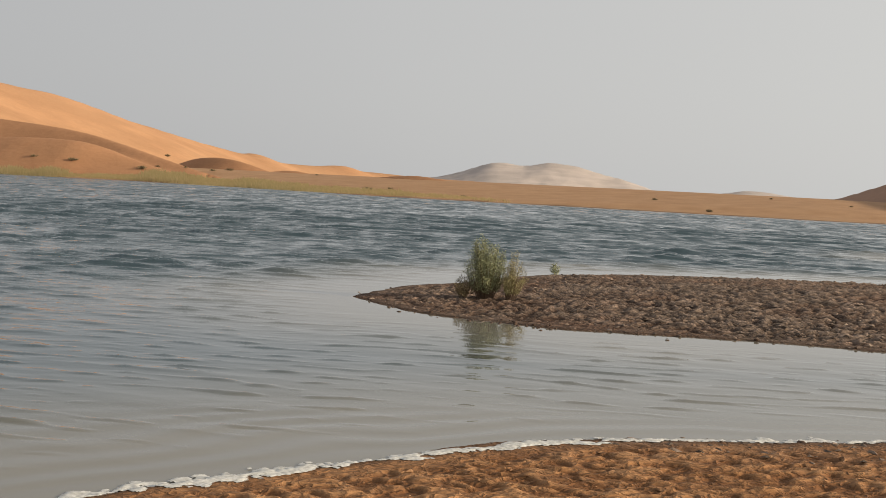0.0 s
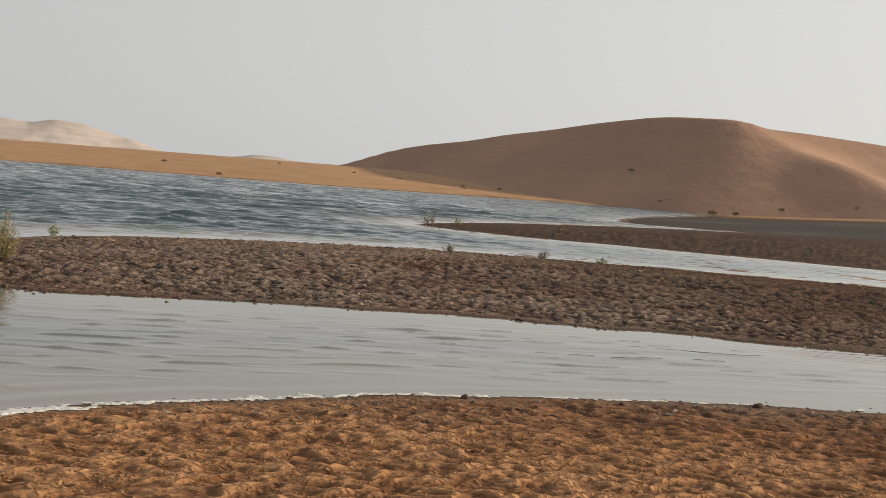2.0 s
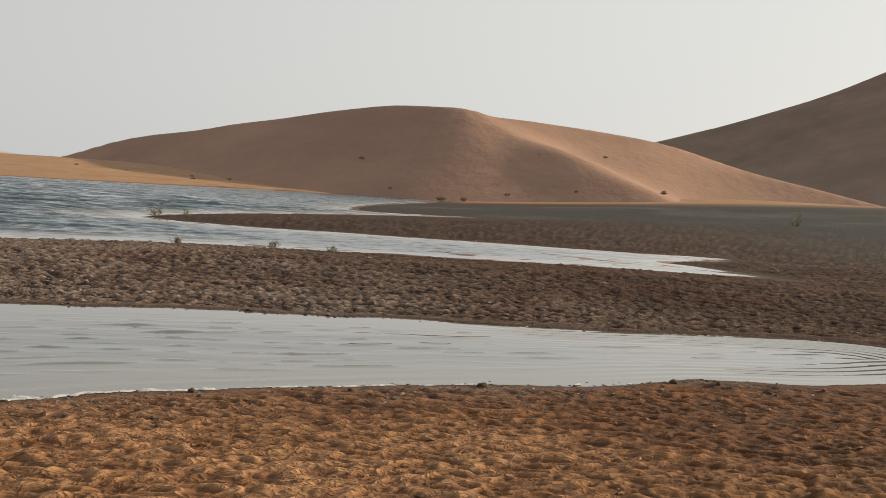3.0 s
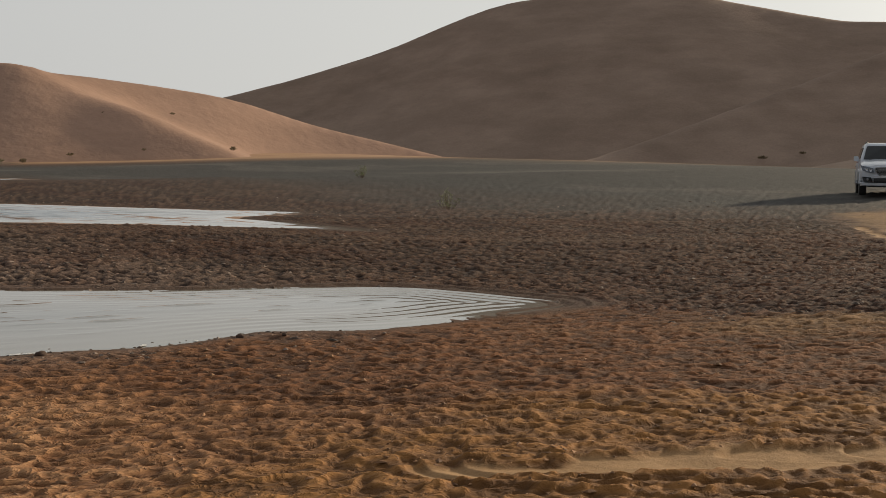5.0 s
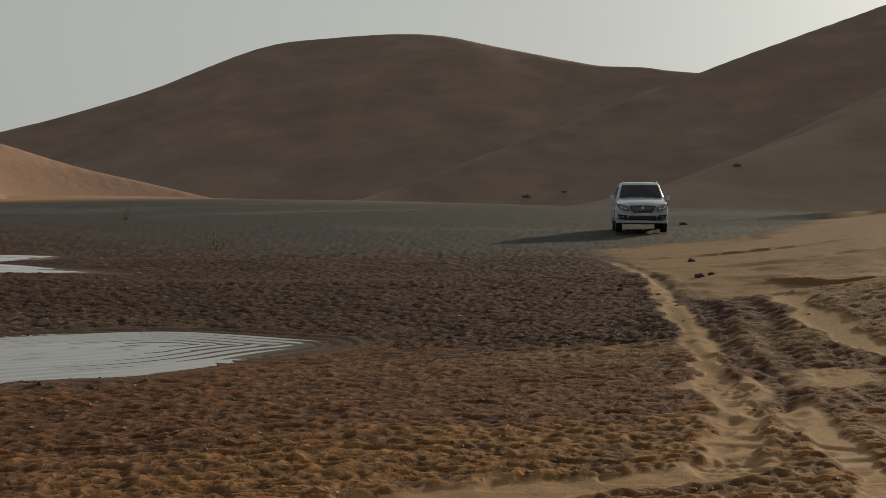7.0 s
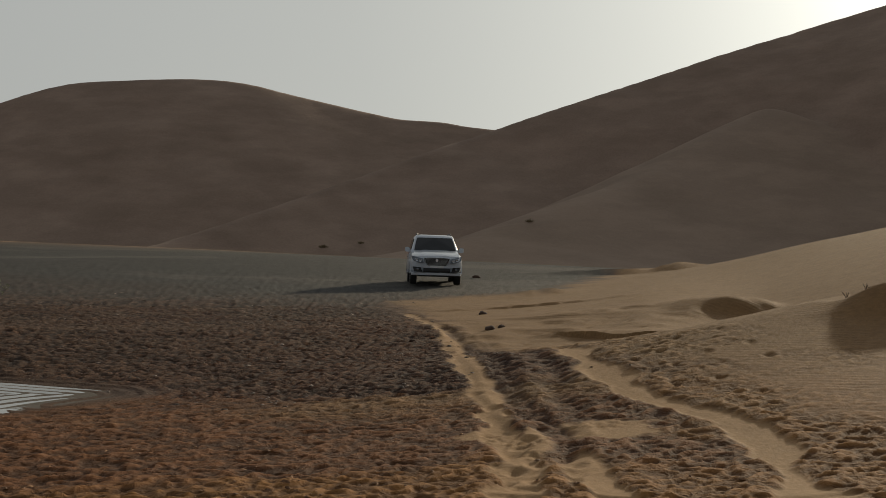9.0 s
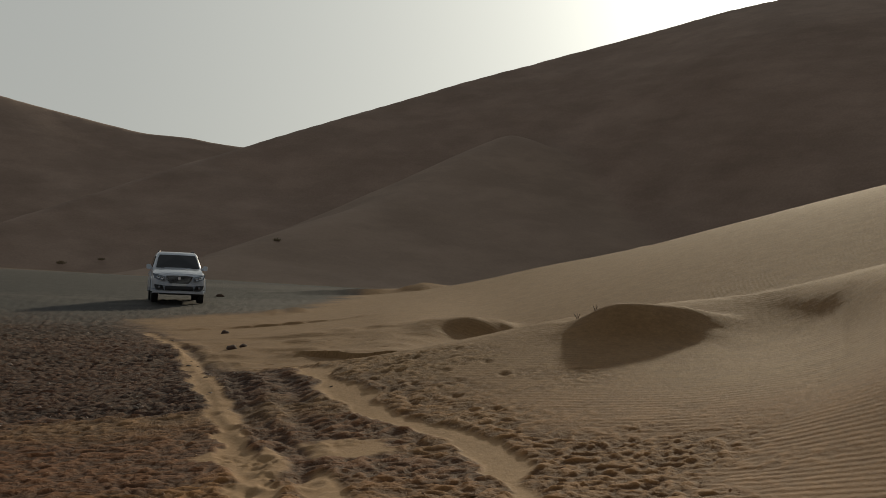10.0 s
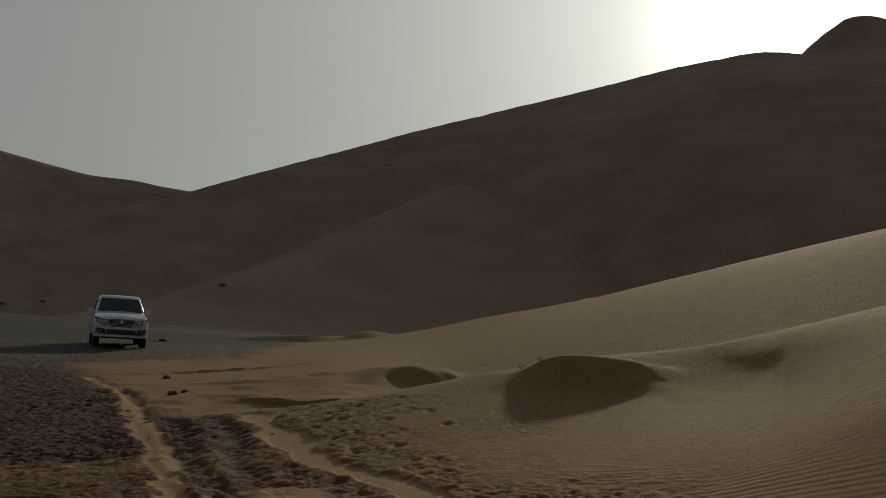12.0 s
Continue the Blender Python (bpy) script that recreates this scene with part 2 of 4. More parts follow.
    flakes.noise_type = "RIDGED_MULTIFRACTAL"
    flakes.inputs["Offset"].default_value, flakes.inputs["Gain"].default_value = 0.9, 1.4
    n.link(n.stretched(0.7, 1.0, 1.0, 12), flakes.inputs["Vector"])
    rough = n.maths("SUBTRACT", 1.0, n.maths("MAXIMUM", n.named("ripple"), n.maths("MAXIMUM", n.named("track"), n.named("far"))))
    n.bump(flakes.outputs["Fac"], n.maths("MULTIPLY", rough, n.ramp(n.named("wet"), (0.0, (0.7,)), (1.0, (0.3,)))), 0.02)
    n.bump(n.noise(22.0, 5.0, 0.7), 0.4, 0.02)
    return n.material


def water_material():
    n = Nodes("lake_water", 0.02, 1.333)
    shallow = n.named("shallow")
    n.colour(n.mix(shallow, (0.048, 0.078, 0.093), (0.215, 0.203, 0.17)))
    chop = n.named("chop")
    n.bump(n.noise(5.0, 3.0, 0.55, n.stretched(0.45, 1.0, 1.0, 6), 0.4), n.maths("ADD", n.maths("MULTIPLY", chop, 0.8), 0.02), 0.03)
    # wavelets too small and far off for the mesh lean the surface, mostly down the wind
    leans = None
    for scale, detail, (wide, deep), strong in ((1.1, 3.0, (0.5, 1.0), (0.12, 0.5, 0.0)), (0.95, 2.0, (1.0, 0.25), (0.08, 0.75, 0.0))):
        tex = n.add("ShaderNodeTexNoise", Scale=scale, Detail=detail, Roughness=0.72, Distortion=0.3)
        n.link(n.stretched(wide, deep, 1.0, 4), tex.inputs["Vector"])
        lean = n.add("ShaderNodeVectorMath")
        lean.operation = "MULTIPLY_ADD"
        n.link(tex.outputs["Color"], lean.inputs[0])
        lean.inputs[1].default_value = strong
        lean.inputs[2].default_value = (-0.5 * strong[0], -0.5 * strong[1] - 0.075, 0.0)
        if leans is None:
            leans = lean.outputs[0]
        else:
            both = n.add("ShaderNodeVectorMath")
            n.link(leans, both.inputs[0])
            n.link(lean.outputs[0], both.inputs[1])
            leans = both.outputs[0]
    scaled = n.add("ShaderNodeVectorMath")
    scaled.operation = "SCALE"
    n.link(leans, scaled.inputs[0])
    n.link(n.maths("ADD", n.maths("MULTIPLY", n.named("remote"), 0.7), n.maths("MULTIPLY", chop, 0.32)), scaled.inputs["Scale"])
    total = n.add("ShaderNodeVectorMath")
    n.link(n.shader.inputs["Normal"].links[0].from_socket, total.inputs[0])
    n.link(scaled.outputs[0], total.inputs[1])
    unit = n.add("ShaderNodeVectorMath")
    unit.operation = "NORMALIZE"
    n.link(total.outputs[0], unit.inputs[0])
    n.link(unit.outputs[0], n.shader.inputs["Normal"])
    return n.material


GROUND, WATER = ground_material(), water_material()

# ---- plan of the lake ----
NEAR_SHORE = [(-75, -14), (-24, -2), (-9, 3), (-4, 5.2), (-1.8, 7.0), (-0.6, 8.0), (0.2, 8.6), (0.9, 9.0), (2.2, 9.45), (3.3, 9.68),
              (4.1, 9.66), (5.5, 9.45), (7.5, 9.2), (9.0, 9.0), (10.5, 8.6), (11.6, 8.4), (12.7, 8.3), (13.9, 8.3), (14.5, 8.9)]
SPIT_NEAR = [(14.4, 10.3), (14.2, 11.0), (13.6, 11.65), (12.0, 12.35), (10.4, 13.0), (8.6, 14.2), (6.6, 15.2), (4.6, 15.85), (2.5, 16.1),
             (0.7, 16.7), (-0.5, 17.7), (-1.25, 19.4)]
SPIT_FAR = [(-0.6, 21.4), (0.2, 22.6), (1.6, 25.4), (4.0, 27.4), (6.7, 28.2), (10.0, 28.4), (12.6, 27.9), (16.0, 25.9), (19.7, 23.8),
            (21.8, 22.2), (22.9, 20.9), (23.5, 19.6)]
BAR_TWO = [(24.1, 20.6), (24.3, 22.4), (24.7, 24.6), (24.6, 25.9), (26.8, 26.4), (29.4, 27.4), (29.7, 28.5), (27.0, 30.2), (24.1, 33.3), (20.7, 36.4), (17.6, 39.0), (16.1, 42.0), (17.4, 44.5), (22.8, 49.5),
           (29.4, 53.5), (36.7, 56.8), (42.9, 57.6)]
BAR_THREE = [(41.0, 60.5), (36.2, 62.5), (45, 76), (60, 93), (72, 108)]
FAR_SHORE = [(82, 119), (78, 127), (61, 125), (41, 122), (26, 127), (9, 137), (-9, 147), (-28, 163), (-46, 176), (-60, 176), (-100, 196),
             (-170, 210), (-260, 150), (-260, -30)]
LAKE = np.vstack([rounded(part, 4) for part in (NEAR_SHORE, SPIT_NEAR, SPIT_FAR, BAR_TWO, BAR_THREE, FAR_SHORE)])

# ---- the ground, one sheet to the horizon ----
TRACK_ONE = [(31, 10.9), (28.5, 9.75), (26.5, 8.8), (24.1, 7.65), (21.3, 6.6), (18, 5.45), (15.4, 4.5), (14, 3.92), (12.1, 3.3), (11.05, 2.9), (10, 2.52), (9.0, 2.3), (8.4, 2.15), (7.5, 1.95)]
TRACK_TWO = [(19.4, 4.6), (17.4, 3.75), (15.6, 3.0), (14.3, 2.45), (13.4, 2.0), (12.8, 1.5), (12.2, 1.08), (11.4, 0.8), (10.2, 0.55), (8.9, 0.3), (7, -0.1), (4, -0.9)]
TRACK_THREE = [(10.4, 2.2), (9.9, 2.0), (9.0, 1.65), (8.4, 1.42), (7.6, 1.15), (6.2, 0.8)]
CROSS_TRACK = [(5.2, 3.9), (5.8, 3.35), (6.35, 2.95), (6.8, 2.55), (7.3, 2.1), (7.9, 1.85)]
RUT = [(25.5, 8.15), (22.4, 6.8), (18.4, 5.25), (15.35, 4.14), (14.0, 3.68), (12.7, 3.13), (11.95, 2.75), (11.2, 2.47), (10.5, 2.32), (9.9, 2.28)]
RUT_TWO = [(21.8, 6.3), (18.6, 4.75), (15.7, 3.6), (14.2, 3.25), (12.9, 2.8), (12.0, 2.5)]


def land_profile(sd):
    """Height by distance from the waterline (under water: minus)."""
    shore = np.where(sd > 0, 0.015 + 0.030 * sd + 0.0013 * sd * np.minimum(sd, 40), 0.05 * sd)
    return np.where(sd > 0, 2.4 * np.tanh(shore / 2.4), np.maximum(shore, -1.6))


def coarsely(f, X, Y, step=4):
    """f on every few rows and columns of a grid, smoothly filled in between."""
    i, j = np.arange(0, X.shape[0] - 1, step), np.arange(0, X.shape[1] - 1, step)
    i, j = np.append(i, X.shape[0] - 1), np.append(j, X.shape[1] - 1)
    v = f(X[np.ix_(i, j)], Y[np.ix_(i, j)])
    r, c = np.arange(X.shape[0]), np.arange(X.shape[1])
    ri, ci = np.clip(np.searchsorted(i, r, "right") - 1, 0, len(i) - 2), np.clip(np.searchsorted(j, c, "right") - 1, 0, len(j) - 2)
    u, w = ((r - i[ri]) / (i[ri + 1] - i[ri]))[:, None], ((c - j[ci]) / (j[ci + 1] - j[ci]))[None, :]
    top, low_row = v[np.ix_(ri, ci)] * (1 - w) + v[np.ix_(ri, ci + 1)] * w, v[np.ix_(ri + 1, ci)] * (1 - w) + v[np.ix_(ri + 1, ci + 1)] * w
    return top * (1 - u) + low_row * u


def shore_distance(x, y):
    d, _, _ = along(x, y, np.vstack([LAKE, LAKE[:1]]))
    return np.where(inside(x, y, LAKE), -d, d)


def ground_height(x, y):
    sd = coarsely(shore_distance, x, y)
    sd = sd + 0.16 * grain(x, y, 1.3, 3) * smooth(0, 4, 60 - np.hypot(x, y)) + 0.05 * grain(x, y, 0.35, 4)
    z = land_profile(sd)
    return z, sd


az_fine = np.arange(-26, 113, 0.125)
az = np.radians(np.concatenate([az_fine, np.arange(114, 333, 3.0)]))
rad = np.concatenate([[0.002], np.geomspace(0.4, 4.9, 40), np.geomspace(5, 36, 600), np.geomspace(36.5, 140, 110), np.geomspace(146, 4200, 60)])
A, D = np.meshgrid(az, rad)
GX, GY = D * np.sin(A), D * np.cos(A)
GZ, SD = ground_height(GX, GY)



def ridge_height(x, y, crest, left, right, k=0.6):
    """The height of a dune that falls away on both sides of its crest line."""
    line = rounded(crest, 5)
    best, total, top, side = np.full(x.shape, 1e18), np.zeros(x.shape), np.zeros(x.shape), np.zeros(x.shape)
    for (ax, ay, az0), (bx, by, bz) in zip(line[:-1], line[1:]):
        ex, ey = bx - ax, by - ay
        u = np.clip(((x - ax) * ex + (y - ay) * ey) / (ex * ex + ey * ey + 1e-12), 0, 1)
        dx, dy = x - ax - u * ex, y - ay - u * ey
        d2 = dx * dx + dy * dy
        side = np.where(d2 < best, np.where(ex * dy - ey * dx > 0, left, right), side)
        best = np.minimum(best, d2)
        w = 1 / (d2 + 0.01 * k * k + 1e-3) ** 3
        total, top = total + w, top + w * (az0 + u * (bz - az0))
    return top / total - side * (np.sqrt(best + k * k) - k)


# the low dunes beside the tracks
LOW_DUNE = [bearing(73, -3.5, 62), bearing(77.6, -0.7, 58), bearing(80, -0.15, 57), bearing(84, 0.85, 55), bearing(88, 1.95, 53.5), bearing(91.5, 2.85, 52), bearing(98.9, 5.05, 50), bearing(107.5, 7.45, 48), bearing(120, 10, 46)]
NEAR_DUNE = [bearing(86, -3.5, 23), bearing(89, -0.6, 21), bearing(91, 0.35, 20.5), bearing(96.6, 1.35, 22), bearing(102.6, 3.05, 22), bearing(107.7, 4.3, 21), bearing(125, 7, 18)]
SLIP_MOUND = [bearing(86.3, -2.3, 20.2), bearing(87.6, -1.04, 19.8), bearing(89.1, -0.45, 19.4), bearing(90.35, 0.27, 19.2), bearing(91.35, 0.58, 19.2), bearing(92.9, 0.62, 19.4), bearing(94.2, 0.58, 19.7), bearing(95.5, 0.3, 20.1), bearing(97, -0.5, 20.8)]
# small wind-cut hummocks on the slope
HUMMOCKS = [([bearing(75.2, -1.23, 39.5), bearing(76.15, -0.75, 41), bearing(77.4, -0.6, 42)], 0.5), ([bearing(79.1, -1.07, 35), bearing(79.84, -0.83, 35.2), bearing(80.6, -0.78, 35.6)], 0.36),
            ([bearing(81.6, -2.05, 25), bearing(83.0, -1.2, 27.5), bearing(84.1, -0.55, 28.5), bearing(85.3, -0.45, 29), bearing(86.2, -0.72, 29.6)], 0.36), ([bearing(81.5, 0.45, 57), bearing(82.46, 0.97, 57), bearing(83.3, 0.8, 57)], 0.5)]
EAST = smooth(5, 13, GX)
low = coarsely(lambda x, y: ridge_height(x, y, LOW_DUNE, 0.16, 0.15, 1.5), GX, GY)
steep = coarsely(lambda x, y: ridge_height(x, y, LOW_DUNE, 0.16, 0.178, 1.5), GX, GY)
low = low + (steep - low) * smooth(80.5, 86.5, np.degrees(A))
near = coarsely(lambda x, y: ridge_height(x, y, NEAR_DUNE, 0.10, 0.188, 0.5), GX, GY)
slip = coarsely(lambda x, y: ridge_height(x, y, SLIP_MOUND, 0.16, 0.52, 0.12), GX, GY, 2)
GZ = GZ + softplus(low - GZ - 0.15, 0.25) * EAST
GZ = GZ + softplus(near - GZ - 0.1, 0.15) * EAST
GZ = GZ + softplus(slip + 0.05 * grain(GX, GY, 0.8, 14) - GZ - 0.05, 0.06) * EAST
for crest_line, fall in HUMMOCKS:
    hump = coarsely(lambda x, y: ridge_height(x, y, crest_line, 0.14, fall, 0.1), GX, GY, 2)
    GZ = GZ + softplus(hump + 0.06 * grain(GX, GY, 0.6, 15) - GZ - 0.03, 0.04) * EAST

edge = np.interp(GX, [-50, 6, 9, 12, 13.4, 14.2, 15.2, 16, 18, 20, 22, 24, 26.5, 31, 34, 37, 38.5, 40, 45, 80], [9.6, 9.2, 8.8, 8.5, 7.6, 4.2, 3.1, 3.35, 4.3, 5.7, 6.8, 7.7, 8.9, 11.0, 12.4, 13.2, 12.2, 10.4, 10, 12])
width = np.interp(GX, [5, 8, 11, 14, 20, 34], [0.9, 1.6, 2.2, 2.0, 0.5, 1.0])
mud = smooth(-1, 1, (GY - edge) / width + 0.5 * grain(GX, GY, 1.2, 9) + 0.3 * grain(GX, GY, 0.4, 10)) * smooth(118, 96, GY)
shaded_clay = smooth(30, 44, GX + 3 * grain(GX, GY, 6, 11)) * mud * smooth(120, 90, D)
golden = np.interp(GX, [2.8, 3.4, 4.2, 5.4, 7.2, 8.3, 9.0, 10.5, 12.2, 13.2, 14.2, 15.5, 19], [1.5, 3.7, 4.7, 4.9, 4.9, 4.0, 3.2, 2.2, 1.35, 1.9, 2.5, 3.1, 4.6])
near_gold = smooth(-0.5, 0.5, golden - GY + 0.45 * grain(GX, GY, 1.3, 12) + 0.3 * grain(GX, GY, 0.4, 13)) * smooth(2.4, 3.6, GX + 0.8 * grain(GX, GY, 1.1, 39))
gold = near_gold * (1 - mud)
pale = smooth(11, 16, GX + 1.5 * grain(GX, GY, 1.8, 17)) * (1 - mud)
# the darker crust left standing between the two wheel tracks
upper, lower = np.array(TRACK_ONE)[::-1], np.array(TRACK_TWO)[::-1]
between = smooth(0.0, 0.35, GY - np.interp(GX, lower[:, 0], lower[:, 1])) * smooth(0.0, 0.35, np.interp(GX, upper[:, 0], upper[:, 1]) - GY) * smooth(9.4, 10.8, GX) * smooth(20.5, 17, GX)
between = between * smooth(-0.9, 0.2, grain(GX, GY, 1.2, 18) + 0.5 * grain(GX, GY, 0.3, 19))
gold, pale = gold * (1 - 0.9 * between), pale * (1 - 0.9 * between)
dry = smooth(9, 13, GX - 1.5 * GY + 1.2 * grain(GX, GY, 2.0, 16)) * (1 - mud)
# crust broken up by wheels and feet on both sides of the tracks
churn = coarsely(lambda x, y: along(x, y, rounded(TRACK_TWO, 5))[0], GX, GY, 3)
churn = smooth(2.6, 0.4, churn + 1.2 * grain(GX, GY, 1.6, 48) + 0.6 * grain(GX, GY, 0.5, 49)) * smooth(-1.0, 1.5, GX - 8)
lumps = smooth(0.05, 0.5, SD) * smooth(75, 30, D) * (1 - 0.9 * dry * (1 - churn)) * smooth(4.4, 5.6, D) * (np.degrees(A) < 112.9)
bent_x, bent_y = GX + 0.06 * grain(GX, GY, 0.24, 25) + 0.03 * grain(GX, GY, 0.09, 27), GY + 0.06 * grain(GX, GY, 0.24, 26) + 0.03 * grain(GX, GY, 0.09, 28)
plates = 1 - 2.4 * np.abs(grain((0.75 * bent_x - 0.66 * bent_y) / 3.2, 0.66 * bent_x + 0.75 * bent_y, 0.15, 45))
# wind-scooped cups with sharp rims in the sand; raised clods with gaps between in the mud
net = smooth(2.5, 6.0, GX)
cups = (1.5 + 0.6 * net) * (cells(bent_x * 0.8, bent_y, 0.095, 22) - 0.42) + (0.5 - 0.1 * net) * grain(bent_x * 0.7, bent_y, 0.12, 20) + (0.75 - 0.3 * net) * grain(bent_x * 0.7, bent_y, 0.06, 21) + 0.4 * plates + 0.05 * grain(GX, GY, 0.8, 23)
stones_up = 2.1 * (0.42 - cells(bent_x * 0.85, bent_y, 0.135, 62)) + 1.5 * (0.42 - cells(bent_x * 0.85, bent_y, 0.08, 69)) + 0.35 * plates + 0.3 * grain(GX, GY, 1.1, 24)
clods = cups + (stones_up - cups) * mud
# low scarps where layers of damp sand have been worn back
along_x, along_y = (0.5 * GX - 0.87 * GY) / 2.6, 0.87 * GX + 0.5 * GY
step_up = 2.6 * grain(along_x + 0.2 * grain(GX, GY, 0.7, 64), along_y, 0.75, 63) + 0.25 * grain(GX, GY, 0.22, 65)
scarp = np.floor(step_up) + smooth(0.0, 0.14, step_up - np.floor(step_up)) - step_up
scarp = 0.024 * scarp * smooth(4.4, 5.4, D) * smooth(12.5, 8, D) * smooth(35, 48, np.degrees(A)) * smooth(100, 80, np.degrees(A)) * (1 - mud)
GZ = GZ + scarp
relief = lumps * clods * (0.017 + 0.009 * mud) * (1 - 0.2 * smooth(8, 16, GX)) * np.interp(D, [6, 16, 30], [0.9, 1.15, 1.7])
GZ = GZ + relief
# painted light: raised bits get the lit tone, hollows the shaded one
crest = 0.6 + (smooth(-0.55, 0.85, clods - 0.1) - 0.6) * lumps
track = np.zeros_like(GX)
for line, half in ((TRACK_ONE, 0.13), (TRACK_TWO, 0.17), (TRACK_THREE, 0.14), (CROSS_TRACK, 0.17)):
    pts = rounded(line, 5)
    d = coarsely(lambda x, y: along(x, y, pts)[0], GX, GY, 3)
    reach = half * (1 + 0.5 * grain(GX, GY, 1.1, 35))
    inn = smooth(1.45, 0.85, (d + 0.07 * grain(GX, GY, 0.5, 31) + 0.045 * grain(GX, GY, 0.18, 32)) / reach)
    GZ = GZ - inn * (relief + 0.02) + 0.014 * np.exp(-((d - half * 1.9) / 0.12) ** 2) * (1 + 0.6 * grain(GX, GY, 0.25, 33))
    track = np.maximum(track, inn)
# darker churned ruts beside the pale one
rut = np.zeros_like(GX)
for line, deep in ((RUT, 1.0), (RUT_TWO, 0.6)):
    pts = rounded(line, 5)
    rut_d = coarsely(lambda x, y: along(x, y, pts)[0], GX, GY, 3)
    one = deep * smooth(0.17, 0.05, rut_d + 0.06 * grain(GX, GY, 0.4, 46))
    GZ = GZ - 0.032 * one + 0.018 * deep * np.exp(-((rut_d - 0.28) / 0.09) ** 2) * (1 + 0.6 * grain(GX, GY, 0.25, 47))
    rut = np.maximum(rut, one)
# bare blown sand lying in hollows of the crust
for px, py, sx, sy in ((11.75, 2.12, 0.42, 0.45), (11.95, 2.35, 0.22, 0.3), (11.25, 3.2, 0.3, 0.22), (11.3, 2.75, 0.5, 0.16), (10.6, 2.5, 0.5, 0.14)):
    spot = smooth(1.2, 0.75, np.hypot((GX - px) / sx, (GY - py) / sy) + 0.3 * grain(GX, GY, 0.3, 34) + 0.15 * grain(GX, GY, 0.1, 36))
    GZ = GZ - spot * relief
    track = np.maximum(track, spot)
track = track * (1 - 0.85 * rut)


def tread(line, gap, seed, out, deep=0.05):
    """A row of footprints beside a line."""
    global GZ
    rng = random.Random(seed)
    pts = rounded(line, 6)
    run = np.concatenate([[0], np.cumsum(np.hypot(*np.diff(pts[:, :2], axis=0).T))])
    s, foot = 0.0, 1
    while s < run[-1]:
        cx, cy = np.interp(s, run, pts[:, 0]) + rng.uniform(-0.05, 0.05), np.interp(s, run, pts[:, 1]) + out * foot + rng.uniform(-0.12, 0.12)
        near_it = (np.abs(GX - cx) < 0.5) & (np.abs(GY - cy) < 0.5)
        u, v = GX[near_it] - cx, GY[near_it] - cy
        r2 = (u / 0.14) ** 2 + (v / 0.065) ** 2
        GZ[near_it] += -deep * np.exp(-r2 ** 2) + 0.22 * deep * np.exp(-(np.sqrt(r2) - 1.6) ** 2 / 0.12)
        s, foot = s + gap * rng.uniform(0.6, 1.7), -foot


tread([(14, 3.9), (12, 3.05), (9.5, 2.4), (8, 2.1)], 0.45, 1, 0.09, 0.02)
tread([(8, 1.5), (9.5, 2.0), (11, 2.6)], 0.6, 2, 0.12, 0.02)
tread([(22, 5.2), (18, 3.4), (15, 2.0), (13.5, 1.0)], 0.45, 3, 0.3, 0.022)
tread([(24, 4.6), (19, 2.6), (15.5, 1.1)], 0.5, 4, 0.35, 0.02)
tread([(34, 8.6), (26, 5.0), (20, 2.9)], 0.9, 5, 0.4, 0.02)
# fine ridges where the ripples run ashore at the head of the inlet
d = coarsely(lambda x, y: along(x, y, LAKE[len(NEAR_SHORE) * 4 - 12:len(NEAR_SHORE) * 4 + 26])[0], GX, GY, 3)
head_of_inlet = smooth(8.5, 11.5, GX) * smooth(1.6, 0.9, d) * (SD < 0.5)
GZ = GZ + head_of_inlet * (0.008 * np.sin(d * 22 + 1.5 * grain(GX, GY, 0.9, 41)) + 0.003)
damp = np.maximum(smooth(0.2 + 0.025 * np.maximum(D - 60, 0), 0.02 + 0.012 * np.maximum(D - 60, 0), SD) * 0.65, 0.35 * rut)
ripple = dry * (1 - track) * (1 - churn)
# browner sand and darker mud towards the east, partly painted shade
ground = sheet("ground", GX, GY, GZ, GROUND, (("mud", mud), ("shaded_clay", shaded_clay), ("pale", pale), ("gold", gold), ("track", track), ("damp", damp), ("crest", crest), ("ripple", ripple), ("wet", smooth(3, 7.5, GX + 1.3 * grain(GX, GY, 1.7, 37) + 0.5 * grain(GX, GY, 0.5, 38))), ("sunward_shade", smooth(6, 16, GX)), ("red", np.maximum(smooth(15.5, 13, GX) * smooth(9.0, 7.8, GY), 0.45 * smooth(13.5, 8.5, GY) * smooth(40, 24, GX))), ("far", smooth(90, 125, GY) + smooth(70, 110, GX) * smooth(20, 60, GY))), True)
tagged(ground, "lumpy orange and brown lakeside sand with tyre tracks", "ground", kind="structure")

# ---- the lake ----
wa, wr = np.meshgrid(np.radians(np.concatenate([np.arange(-26, 62, 0.2), np.arange(62, 332, 3.0)])),
                     np.concatenate([[0.5], np.geomspace(6, 70, 860), np.geomspace(70.5, 230, 150), np.geomspace(235, 330, 8)]))
wx, wy = wr * np.sin(wa), wr * np.cos(wa)
signed = coarsely(shore_distance, wx, wy)
wd = np.abs(signed)
open_water = smooth(10, 36, wy - 0.3 * wx - 1.3 * np.minimum(wx + 1, 0)) * (1 - 0.75 * smooth(6, 26, wx) * smooth(60, 34, wy)) * smooth(0, 3.5, wd)


